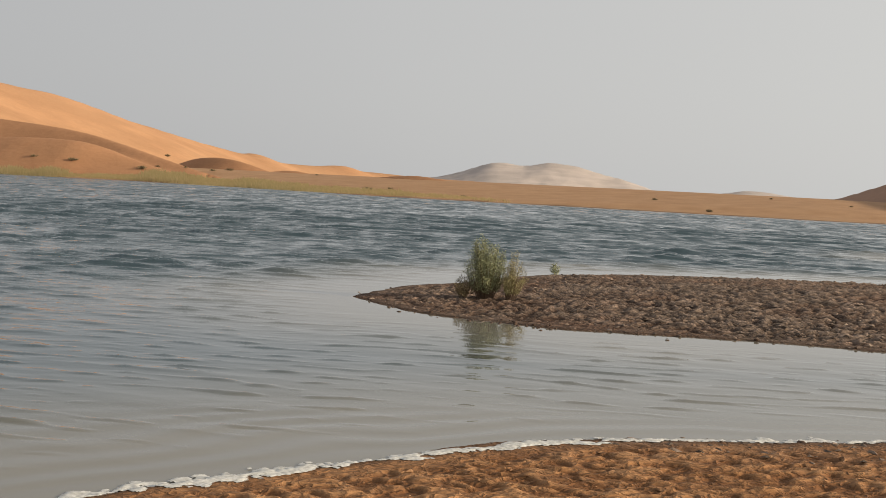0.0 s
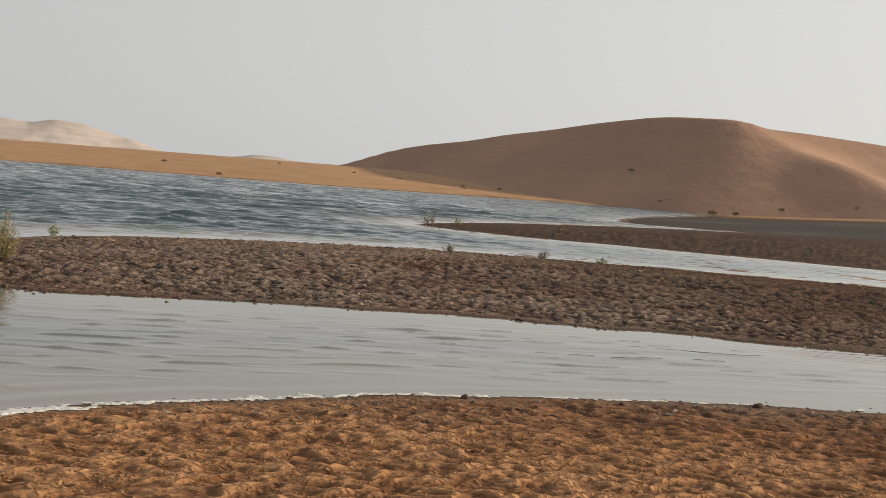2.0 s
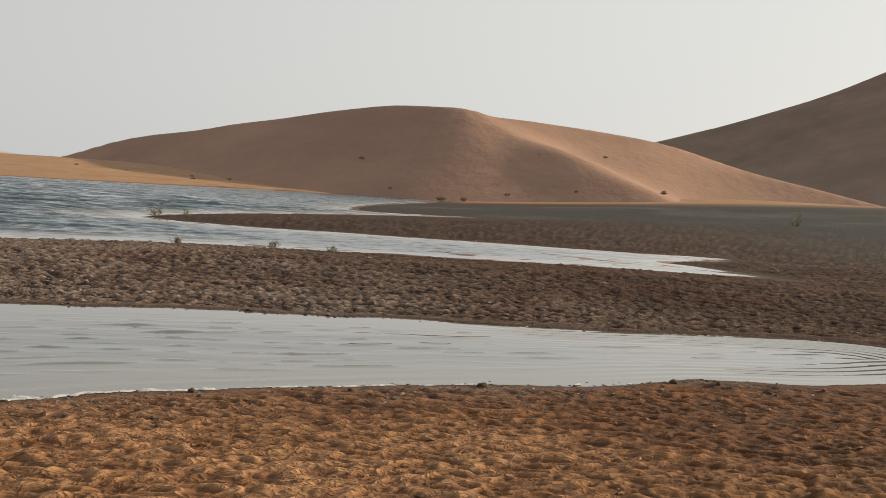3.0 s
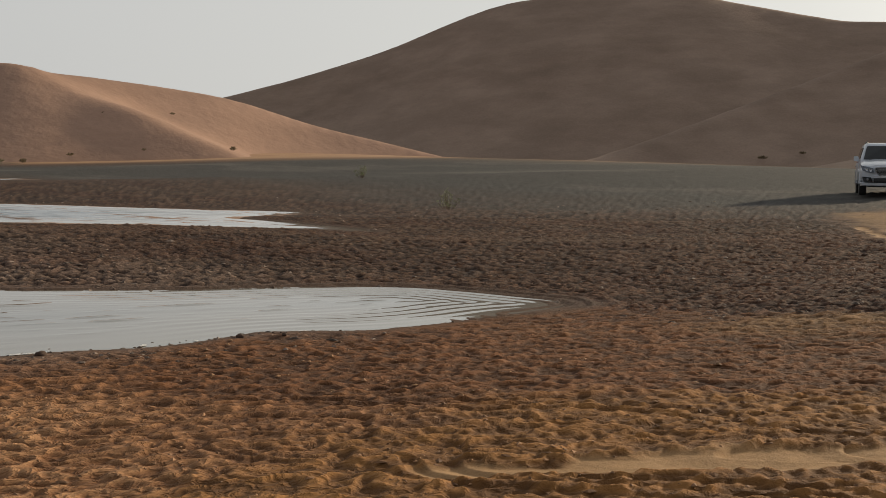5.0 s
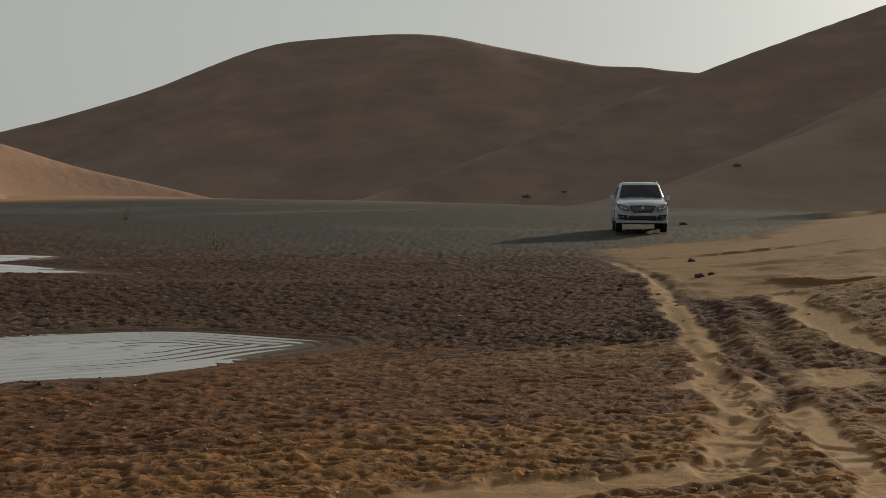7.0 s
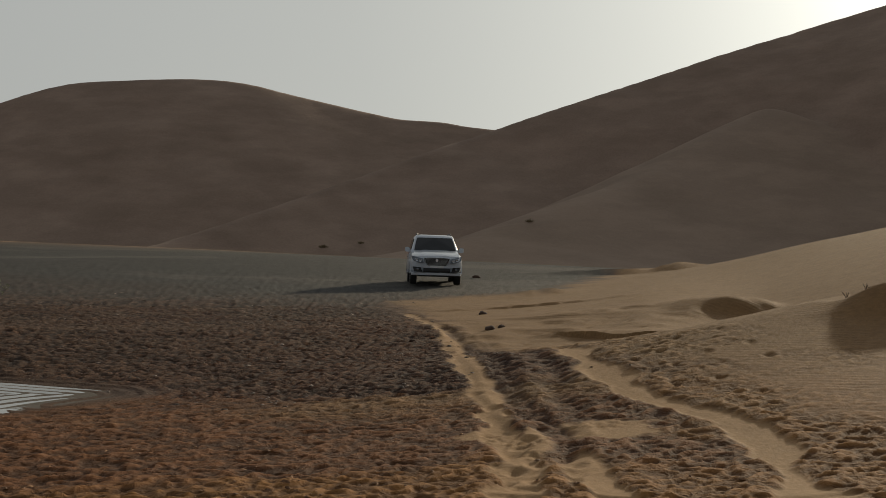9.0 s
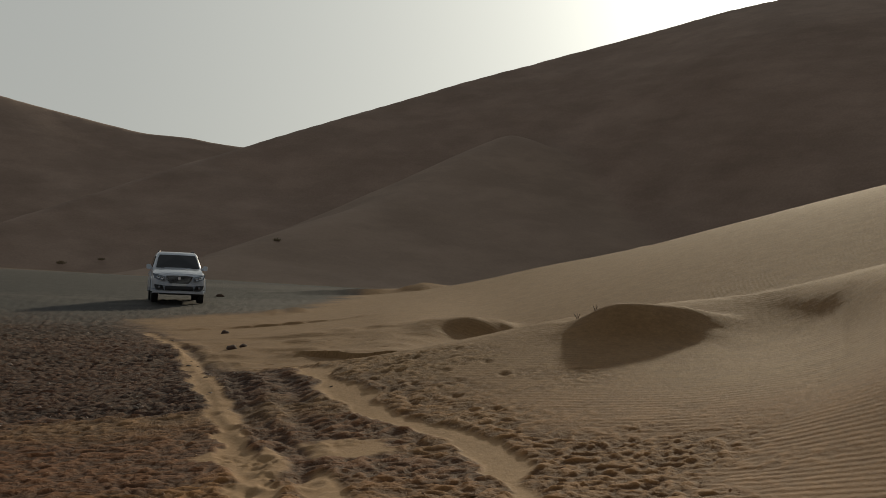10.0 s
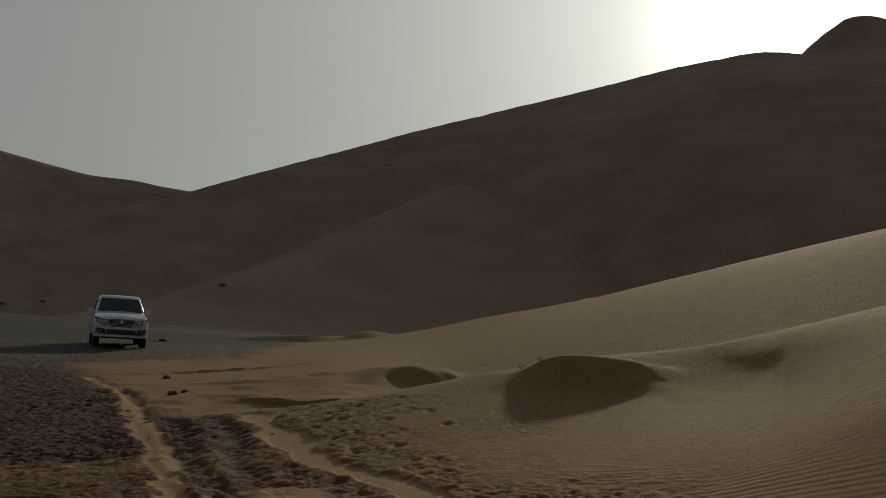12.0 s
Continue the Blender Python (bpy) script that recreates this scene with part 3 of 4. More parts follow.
def wave_trains(x, y, fine, shortest, ratio, spread, count, seed):
    """Small sharpened wave trains running roughly down the lake; short ones only where the mesh is fine enough."""
    rng = random.Random(seed)
    out = 0
    bent = 0.12 * grain(x, y, 1.9, 58)
    for k in range(count):
        length = shortest * (ratio ** (k / (count - 1)))
        way = radians(rng.gauss(80, spread))
        phase = 2 * math.pi * ((x + bent) * math.cos(way) + (y + bent) * math.sin(way)) / length + rng.uniform(0, 6.28) + 2.0 * grain(x, y, 2.4 * length, 60 + k)
        out = out + length * (1 - 1.6 * np.abs(np.sin(phase / 2))) * smooth(2.0, 3.4, length / fine)
    return out


finest = np.gradient(wr, axis=0)
gust = 0.85 + 0.2 * grain(wx, wy, 6.0, 56) + 0.25 * grain(wx, wy, 2.2, 57)
rolling = wave_trains(wx, wy, finest, 0.34, 2.8, 13, 24, 17)
swell = gust * (0.0058 * rolling + 0.017 * np.maximum(rolling - 0.6, 0))
long_roll = wave_trains(wx, wy, finest, 0.9, 3.2, 11, 16, 29)
far_swell = gust * smooth(14, 45, wr) * (0.003 * long_roll + 0.010 * np.maximum(long_roll - 1.2, 0))
wavelets = wave_trains(wx, wy, finest, 0.2, 2.4, 12, 14, 37)
long_calm = (1 - 0.5 * smooth(5, 10, wx)) * smooth(0.4, 2.0, wd) * (0.0011 * wave_trains(wx, wy, finest, 0.6, 2.0, 8, 7, 38) + 0.014 * np.maximum(wavelets - 0.5, 0))
calm = 0.0010 * (1 - 0.65 * smooth(7, 11, wx)) * gust * wave_trains(wx, wy, finest, 0.22, 3.6, 15, 14, 23)
# ripples running up the shallow head of the inlet, in long arcs
bank = wd + 0.10 * grain(wx, wy, 1.6, 59) + 0.02 * grain(wx, wy, 0.5, 55)
arcs = smooth(7.5, 10.5, wx) * smooth(13.6, 12.6, wy) * smooth(8.6, 9.4, wy) * smooth(1.9, 0.7, wd) * smooth(0.02, 0.15, wd) * np.sin(2 * math.pi * bank / 0.25)
shore_lines = smooth(0.1, 0.5, wd) * smooth(3.0, 1.2, wd) * smooth(10.5, 9.6, wy) * smooth(8, 4, wx) * np.sin(2 * math.pi * (bank + 0.15 * grain(wx, wy, 0.9, 54)) / 0.4)
wz = np.where(wr < 300, open_water * (swell + far_swell) + (smooth(0.1, 2, wd) * calm + long_calm) * smooth(70, 20, wr) + (0.002 + 0.003 * smooth(11, 13, wx)) * arcs + 0.0032 * shore_lines, 0)
lake = sheet("lake", wx, wy, wz, WATER, (("chop", open_water), ("shallow", smooth(4.8, 0.4, wd + 0.6 * grain(wx, wy, 2.5, 52))), ("remote", smooth(18, 62, wr) * smooth(0, 1.2, wd))), True, signed < 1.2)
tagged(lake, "grey-blue rippled lake water reflecting the hazy sky", "water", kind="structure")


# ---- dunes ----
def dune(name, label, material, ridges, az0, az1, d0, d1, n=220, m=130, k=2.0, floor=-2.0, rough=0.4, lit_spurs=False):
    """A dune from its ridge lines: each (points, slope to the left of the line, slope to its right, roundness)."""
    a, d = np.meshgrid(np.radians(np.linspace(az0, az1, n)), np.linspace(d0, d1, m), indexing="ij")
    x, y = d * np.sin(a), d * np.cos(a)
    z, drift = None, np.zeros_like(x)
    for crest, left, right, soft in ridges:
        h = ridge_height(x, y, crest, left, right, soft)
        if z is not None:
            # drift marks where a spur stands proud, to be coloured as if sunlit
            drift = np.maximum(drift, 0.3 * smooth(-1.0, 3.0, h - z + 0.8 * grain(x, y, 14, 7)))
        z = h if z is None else np.logaddexp(z / 0.5, h / 0.5) * 0.5
    z = floor + softplus(z - floor, k)
    z += rough * (grain(x, y, 26, 5) + 0.4 * grain(x, y, 9, 6)) * smooth(floor, floor + 8, z)
    ob = sheet(name, x, y, z, material, (("drift", drift if lit_spurs else 0 * x),))
    return tagged(ob, label, "dune", kind="structure")


dune("dune_1", "long sunlit orange sand dune behind the lake", SAND_ORANGE,
     [([bearing(-34, 6.0, 270), bearing(-26, 4.6, 300), bearing(-19.4, 3.27, 330), bearing(-17.1, 2.86, 345), bearing(-13.5, 1.87, 370), bearing(-9.6, 0.97, 400),
        bearing(-8.7, 0.92, 405), bearing(-8.1, 0.7, 410), bearing(-7.3, 0.48, 415), bearing(-5.8, 0.49, 425), bearing(-4.6, 0.55, 430), bearing(-3.8, 0.36, 435), bearing(-2.3, 0.28, 440), bearing(3, 0.1, 450)], 0.3, 0.34, 3)], -44, 5, 120, 560, n=320, m=220)
dune("dune_2", "dusky shaded dune over the lake's end with a sunlit flank", SAND_ROSE,
     [([bearing(13, -0.4, 205), bearing(16.5, 0.08, 198), bearing(20, 1.3, 190), bearing(25.4, 2.36, 178), bearing(30.4, 3.35, 167), bearing(33.9, 3.55, 161), bearing(35.1, 3.13, 163),
        bearing(38, 2.91, 170), bearing(42.8, 2.45, 176), bearing(46.8, 1.4, 178), bearing(51.2, 0.45, 178), bearing(56, -0.6, 178)], 0.3, 0.52, 1.5),
      ([bearing(34.8, 3.3, 161), bearing(35.7, 2.78, 158), bearing(36.9, 2.3, 155), bearing(38.9, 1.76, 151), bearing(40.5, 1.1, 148), bearing(42.5, 0.35, 145), bearing(44.5, -0.5, 142)], 0.23, 0.5, 2.0)], 10, 60, 120, 300, n=360, m=220, k=1.0, floor=-3.0)
dune("dune_3", "tall shaded sand dune behind the flat", SAND_SHADED,
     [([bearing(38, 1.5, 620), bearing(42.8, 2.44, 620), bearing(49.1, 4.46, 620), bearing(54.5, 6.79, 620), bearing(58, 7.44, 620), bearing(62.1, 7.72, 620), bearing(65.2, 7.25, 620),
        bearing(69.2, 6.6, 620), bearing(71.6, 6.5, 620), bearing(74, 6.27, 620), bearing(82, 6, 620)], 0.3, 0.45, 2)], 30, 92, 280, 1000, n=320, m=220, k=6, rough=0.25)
dune("dune_4", "huge dark sand dune with the low sun on its crest", SAND_SHADED,
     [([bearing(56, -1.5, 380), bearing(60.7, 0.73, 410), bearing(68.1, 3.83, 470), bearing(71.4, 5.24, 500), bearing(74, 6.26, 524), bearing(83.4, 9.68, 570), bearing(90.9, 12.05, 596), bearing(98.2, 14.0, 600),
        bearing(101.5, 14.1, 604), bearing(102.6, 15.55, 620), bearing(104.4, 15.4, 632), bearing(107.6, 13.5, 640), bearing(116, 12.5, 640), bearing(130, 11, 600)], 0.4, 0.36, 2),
      ([bearing(86, 7.6, 472), bearing(84.1, 6.55, 444), bearing(82.6, 5.55, 420), bearing(80, 4.1, 384), bearing(77.1, 2.95, 350), bearing(74, 1.4, 316)], 0.3, 0.42, 8.0)], 48, 140, 120, 1040, n=420, m=260, k=5, rough=0.3, lit_spurs=True)
dune("dune_5", "far-off sand mountain with haze put into its pale colour", SAND_HAZED,
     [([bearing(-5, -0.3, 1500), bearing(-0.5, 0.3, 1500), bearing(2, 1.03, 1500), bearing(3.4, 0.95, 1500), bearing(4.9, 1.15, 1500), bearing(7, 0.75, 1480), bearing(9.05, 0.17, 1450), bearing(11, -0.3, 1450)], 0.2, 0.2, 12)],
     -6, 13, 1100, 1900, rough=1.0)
dune("dune_6", "low far-off sand hill with haze put into its pale colour", SAND_HAZED,
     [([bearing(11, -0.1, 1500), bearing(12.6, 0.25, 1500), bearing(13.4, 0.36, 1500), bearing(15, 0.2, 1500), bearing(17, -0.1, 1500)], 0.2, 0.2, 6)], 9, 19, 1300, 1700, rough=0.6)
dune("dune_7", "low rusty sand ridges in front of the orange dune", SAND_RUST,
     [([bearing(-32, 2.0, 240), bearing(-28, 2.1, 236), bearing(-23, 2.0, 230), bearing(-19.4, 1.82, 223), bearing(-16.3, 1.48, 214), bearing(-14.7, 1.12, 208), bearing(-12.8, 0.55, 200), bearing(-11, 0.0, 194)], 0.3, 0.62, 0.8),
      ([bearing(-30, 0.9, 215), bearing(-21, 1.0, 208), bearing(-18, 1.1, 203), bearing(-16.1, 1.06, 199), bearing(-14.9, 0.8, 197), bearing(-13.8, 0.38, 194), bearing(-12.5, 0.0, 191)], 0.3, 0.5, 0.6),
      ([bearing(-12.2, 0.1, 262), bearing(-11.2, 0.5, 256), bearing(-10.3, 0.63, 250), bearing(-9.6, 0.58, 246), bearing(-8.8, 0.4, 243), bearing(-7.5, 0.0, 240)], 0.3, 0.5, 0.6),
      ([bearing(-8.6, -0.1, 226), bearing(-7.8, 0.13, 224), bearing(-6.8, 0.23, 222), bearing(-5.8, 0.06, 220), bearing(-5, -0.2, 218)], 0.3, 0.5, 0.5),
      ([bearing(-6.4, -0.5, 214), bearing(-5.8, -0.35, 212), bearing(-4.3, -0.12, 209), bearing(-2.8, 0.18, 205), bearing(-1.5, 0.3, 202), bearing(-0.5, 0.23, 200), bearing(0.3, 0.1, 199), bearing(2, -0.3, 197)], 0.3, 0.45, 0.6)], -36, 4, 150, 380, n=380, m=260, k=0.4, floor=-2.5, rough=0.1)



# ---- things ----
def ground_at(x, y):
    """The ground's height under a place."""
    r, a = math.hypot(x, y), math.atan2(x, y)
    a = a if a > az[0] else a + 2 * math.pi
    i, j = int(np.argmin(np.abs(rad - r))), int(np.argmin(np.abs(az - a)))
    return float(GZ[i, j])


def part(name, bm, material, parent=None, label="", smooth_shade=True, m=None):
    """A bmesh as one mesh object, under a thing or a part."""
    me = bpy.data.meshes.new(name)
    bmesh.ops.recalc_face_normals(bm, faces=bm.faces)
    bm.to_mesh(me)
    bm.free()
    if smooth_shade:
        me.polygons.foreach_set("use_smooth", [True] * len(me.polygons))
        me.set_sharp_from_angle(angle=radians(38))
    me.materials.append(material)
    ob = new(name, me)
    if parent is not None:
        ob.parent = parent
    if m is not None:
        ob.matrix_basis = m
    return tagged(ob, label) if label else ob


def thing(name, label, category, m, group="", kind=""):
    return_ob = new(name)
    return_ob.matrix_basis = m
    return tagged(return_ob, label, category, group, kind)


def plain(name, colour, roughness=0.5, metal=0.0, coat=0.0, wear=0.06, scale=30.0, bump=0.0):
    n = Nodes(name, roughness)
    n.shader.inputs["Metallic"].default_value = metal
    n.shader.inputs["Coat Weight"].default_value = coat
    f = n.noise(scale, 4.0, 0.6)
    n.colour(n.ramp(f, (0.3, tuple(c * (1 - wear) for c in colour)), (0.7, tuple(min(1, c * (1 + wear)) for c in colour))))
    if bump:
        n.bump(f, 0.5, bump)
    return n.material


def box(bm, x0, x1, y0, y1, z0, z1, bevel=0.0):
    made = bmesh.ops.create_cube(bm, size=1.0)["verts"]
    for v in made:
        v.co = Vector((x0 + (v.co.x + 0.5) * (x1 - x0), y0 + (v.co.y + 0.5) * (y1 - y0), z0 + (v.co.z + 0.5) * (z1 - z0)))
    if bevel:
        edges = list({e for v in made for e in v.link_edges})
        bmesh.ops.bevel(bm, geom=edges, offset=bevel, segments=2, profile=0.6, affect="EDGES")
    return bm


def loft(bm, rings, caps=True):
    """Joins rings of as many points each into a skin."""
    rows = [[bm.verts.new(p) for p in ring] for ring in rings]
    n = len(rows[0])
    for a, b in zip(rows[:-1], rows[1:]):
        for i in range(n):
            bm.faces.new((a[i], a[(i + 1) % n], b[(i + 1) % n], b[i]))
    if caps:
        bm.faces.new(rows[0])
        bm.faces.new(list(reversed(rows[-1])))
    return bm


def tube(bm, points, radii, sides=6):
    rings = []
    for i, p in enumerate(points):
        p = Vector(p)
        way_on = (Vector(points[min(i + 1, len(points) - 1)]) - Vector(points[max(i - 1, 0)])).normalized()
        u = way_on.orthogonal().normalized()
        v = way_on.cross(u)
        rings.append([p + radii[i] * (math.cos(t) * u + math.sin(t) * v) for t in (2 * math.pi * k / sides for k in range(sides))])
    return loft(bm, rings)


def ring_of(bm, profile, sides, centre, axis="x"):
    """A turned ring from (radius, offset) pairs round an axis."""
    rings = []
    for k in range(sides):
        t = 2 * math.pi * k / sides
        rings.append([Vector(centre) + Vector((o, r * math.cos(t), r * math.sin(t))) for r, o in profile])
    rows = [[bm.verts.new(p) for p in ring] for ring in rings]
    n = len(profile)
    for k in range(sides):
        a, b = rows[k], rows[(k + 1) % sides]
        for i in range(n - 1):
            bm.faces.new((a[i], a[i + 1], b[i + 1], b[i]))
    return bm


# -- the white off-road wagon; x across, -y ahead, z up
PAINT = plain("white_car_paint", (0.52, 0.555, 0.60), 0.28, 0.0, 0.6, 0.05, 5.0)
GLASS = plain("dark_tinted_glass", (0.012, 0.014, 0.016), 0.06, 0.0, 0.0, 0.1)
RUBBER = plain("dusty_tyre_rubber", (0.03, 0.028, 0.026), 0.85, 0, 0, 0.3, 18, 0.004)
ALLOY = plain("dusty_alloy", (0.32, 0.32, 0.31), 0.4, 0.8, 0, 0.15)
BLACK = plain("black_trim", (0.016, 0.016, 0.017), 0.45, 0, 0, 0.2)
CHROME = plain("dull_chrome", (0.55, 0.56, 0.57), 0.22, 1.0, 0, 0.06)
LENS = plain("clear_headlamp", (0.13, 0.145, 0.165), 0.12, 0.3, 0.8, 0.3, 14)
RED_LENS = plain("red_tail_lamp", (0.28, 0.012, 0.01), 0.2, 0, 0.6)
PLATE = plain("white_plate", (0.62, 0.62, 0.60), 0.45)


def body_ring(y, half, low, mid, belt, top, crown):
    """One slice of the car's lower body."""
    return [Vector(p) for p in ((-half * 0.86, y, low), (-half * 0.97, y, low + 0.08), (-half, y, mid), (-half * 0.985, y, (mid + belt) / 2), (-half * 0.95, y, belt),
                                (-half * 0.84, y, top), (-half * 0.4, y, top + crown), (0, y, top + crown * 1.2), (half * 0.4, y, top + crown), (half * 0.84, y, top),
                                (half * 0.95, y, belt), (half * 0.985, y, (mid + belt) / 2), (half, y, mid), (half * 0.97, y, low + 0.08), (half * 0.86, y, low))]


def wagon(m):
    car = thing("off_road_car", "white four-wheel-drive wagon with dark windows standing on the sand flat", "car", m)
    # lower body, from the nose back
    bm = bmesh.new()
    loft(bm, [body_ring(*s) for s in (
        (-2.50, 0.74, 0.50, 0.66, 0.86, 0.93, 0.015), (-2.44, 0.86, 0.46, 0.70, 0.92, 0.98, 0.025), (-2.30, 0.935, 0.43, 0.75, 0.99, 1.04, 0.03), (-2.0, 0.975, 0.42, 0.78, 1.05, 1.10, 0.035),
        (-1.5, 0.985, 0.42, 0.8, 1.09, 1.15, 0.04), (-0.95, 0.985, 0.42, 0.8, 1.13, 1.20, 0.03), (0.0, 0.985, 0.42, 0.8, 1.14, 1.22, 0.0), (1.4, 0.985, 0.42, 0.8, 1.14, 1.22, 0.0),
        (2.1, 0.97, 0.45, 0.82, 1.13, 1.2, 0.0), (2.42, 0.93, 0.5, 0.84, 1.1, 1.17, 0.0), (2.5, 0.85, 0.56, 0.86, 1.05, 1.12, 0.0))])
    part("body", bm, PAINT, car)
    # upper body: pillars and roof
    def cabin_ring(z, y0, y1, half):
        return [Vector(p) for p in ((-half * 0.92, y0, z), (0, y0 - 0.06, z), (half * 0.92, y0, z), (half, y0 + 0.12, z), (half, (y0 + y1) / 2, z), (half, y1 - 0.12, z), (half * 0.92, y1, z),
                                    (0, y1 + 0.04, z), (-half * 0.92, y1, z), (-half, y1 - 0.12, z), (-half, (y0 + y1) / 2, z), (-half, y0 + 0.12, z))]
    bm = bmesh.new()
    loft(bm, [cabin_ring(1.16, -1.02, 2.40, 0.92), cabin_ring(1.22, -0.96, 2.39, 0.915), cabin_ring(1.5, -0.58, 2.30, 0.83), cabin_ring(1.72, -0.28, 2.2, 0.765), cabin_ring(1.79, -0.16, 2.12, 0.74),
              cabin_ring(1.835, 0.0, 2.0, 0.68), cabin_ring(1.855, 0.3, 1.7, 0.5)])
    part("cabin", bm, PAINT, car)
    # windscreen, rear window, side windows: slightly proud panes
    def pane(name, corners, out, parent=car):
        bm = bmesh.new()
        c = [Vector(p) for p in corners]
        o = Vector(out)
        v = [bm.verts.new(p) for p in c] + [bm.verts.new(p + o) for p in c]
        n = len(c)
        bm.faces.new(v[:n]); bm.faces.new(list(reversed(v[n:])))
        for i in range(n):
            bm.faces.new((v[i], v[(i + 1) % n], v[n + (i + 1) % n], v[n + i]))
        return part(name, bm, GLASS, parent, smooth_shade=False)
    pane("windscreen", ((-0.80, -0.985, 1.25), (0, -1.05, 1.24), (0.80, -0.985, 1.25), (0.73, -0.56, 1.56), (0.665, -0.33, 1.715), (0, -0.39, 1.72), (-0.665, -0.33, 1.715), (-0.73, -0.56, 1.56)), (0, -0.018, 0.012))
    pane("rear_window", ((-0.72, 2.39, 1.25), (0.72, 2.39, 1.25), (0.66, 2.24, 1.68), (-0.66, 2.24, 1.68)), (0, 0.07, 0.02))
    for sx in (-1, 1):
        for y0, y1 in ((-0.52, 0.32), (0.38, 1.28), (1.34, 2.08)):
            lean = 0.28 if y0 < -0.4 else 0.02
            pane("side_window", ((sx * 0.912, y0, 1.25), (sx * 0.912, y1, 1.25), (sx * 0.79, y1 - 0.04, 1.66), (sx * 0.79, y0 + lean, 1.66)), (sx * 0.02, 0, 0.006))
    # bonnet with a raised centre and its shut line
    bm = bmesh.new()
    loft(bm, [[Vector((x, y, z + 0.012 + (0.02 if abs(x) < 0.5 else 0))) for x in (-0.84, -0.55, -0.45, 0, 0.45, 0.55, 0.84)] + [Vector((0.8, y, z - 0.03)), Vector((-0.8, y, z - 0.03))]
              for y, z in ((-2.40, 1.005), (-2.0, 1.125), (-1.5, 1.18), (-1.06, 1.23))])
    part("bonnet", bm, PAINT, car)
    # grille: black slats in a trapezoid that narrows downwards, with a chrome rim
    rim = [(-0.48, 0.945), (-0.25, 0.96), (0.25, 0.96), (0.48, 0.945), (0.41, 0.80), (0.33, 0.70), (-0.33, 0.70), (-0.41, 0.80)]
    bm = loft(bmesh.new(), [[Vector((x * w, y, 0.83 + (z - 0.83) * w)) for x, z in rim] for y, w in ((-2.535, 0.93), (-2.55, 0.97), (-2.54, 1.0), (-2.38, 1.02))])
    grille = part("grille", bm, BLACK, car)
    for k in range(6):
        z = 0.73 + 0.04 * k
        half = 0.36 + 0.095 * k / 5
        part("slat", box(bmesh.new(), -half * 0.94, half * 0.94, -2.572, -2.535, z - 0.007, z + 0.007, 0.004), ALLOY, grille)
    bm = tube(bmesh.new(), [(x, -2.555, z) for x, z in rim + rim[:1]], [0.016] * 9, 6)
    part("grille_surround", bm, CHROME, grille)
    part("badge", ring_of(bmesh.new(), [(0.0, 0.0), (0.05, 0.0), (0.06, 0.012), (0.06, 0.04)], 16, (0, 0, 0)), CHROME, grille, m=Matrix.Translation((0, -2.585, 0.87)) @ pose(0, 0, 0, 0, 0, 90))
    for sx in (-1, 1):
        # swept headlamp, rising towards the wing
        bm = loft(bmesh.new(), [[Vector((sx * x, y + o - 0.05, z)) for x, y, z in ((0.50, -2.55, 0.775), (0.72, -2.50, 0.79), (0.90, -2.37, 0.86), (0.955, -2.16, 1.03), (0.80, -2.36, 0.99), (0.54, -2.53, 0.935))] for o in (0.0, 0.14)])
        lamp = part("headlight", bm, LENS, car)
        for k in range(2):
            bm = ring_of(bmesh.new(), [(0.0, 0.0), (0.042, -0.012), (0.052, 0.0), (0.052, 0.05)], 14, (0, 0, 0))
            part("reflector", bm, CHROME, lamp, m=Matrix.Translation((sx * (0.62 + 0.13 * k), -2.595 + 0.06 * k, 0.855 + 0.03 * k)) @ pose(0, 0, 0, 0, 0, 90))
        bm = loft(bmesh.new(), [[Vector((sx * x, y + o - 0.075, z)) for x, y, z in ((0.54, -2.535, 0.455), (0.84, -2.44, 0.475), (0.90, -2.36, 0.64), (0.60, -2.525, 0.62))] for o in (0.0, 0.16)])
        pod = part("fog_lamp_pod", bm, BLACK, car)
        bm = ring_of(bmesh.new(), [(0.0, -0.01), (0.045, -0.008), (0.05, 0.03)], 12, (0, 0, 0))
        part("fog_lamp", bm, LENS, pod, m=Matrix.Translation((sx * 0.72, -2.585, 0.55)) @ pose(0, 0, 0, 0, 0, 90))
    # bumper in two rounded bands, with its lower intake and blank number plate
    def band(z0, z1, reach):
        def ring(z, out):
            return [Vector((x, y - out, z)) for x, y in ((-0.95, -2.12), (-0.91, -2.34), (-0.72, -2.47), (-0.35, -2.515), (0, -2.53), (0.35, -2.515), (0.72, -2.47), (0.91, -2.34), (0.95, -2.12), (0, -2.1))]
        return loft(bmesh.new(), [ring(z0, reach - 0.03), ring(z0 + 0.02, reach), ring(z1 - 0.02, reach), ring(z1, reach - 0.03)])
    bumper = part("bumper", band(0.585, 0.705, 0.03), PAINT, car)
    part("lower_lip", band(0.33, 0.45, 0.01), PAINT, bumper)
    part("intake", box(bmesh.new(), -0.50, 0.50, -2.575, -2.38, 0.45, 0.585, 0.015), BLACK, bumper)
    part("number_plate", box(bmesh.new(), -0.26, 0.26, -2.585, -2.555, 0.60, 0.685, 0.004), PLATE, bumper, "blank pale plate")
    part("skid_plate", box(bmesh.new(), -0.7, 0.7, -2.40, -1.9, 0.29, 0.36, 0.02), BLACK, car)
    part("underbody", box(bmesh.new(), -0.8, 0.8, -2.1, 2.3, 0.34, 0.5, 0.03), BLACK, car)
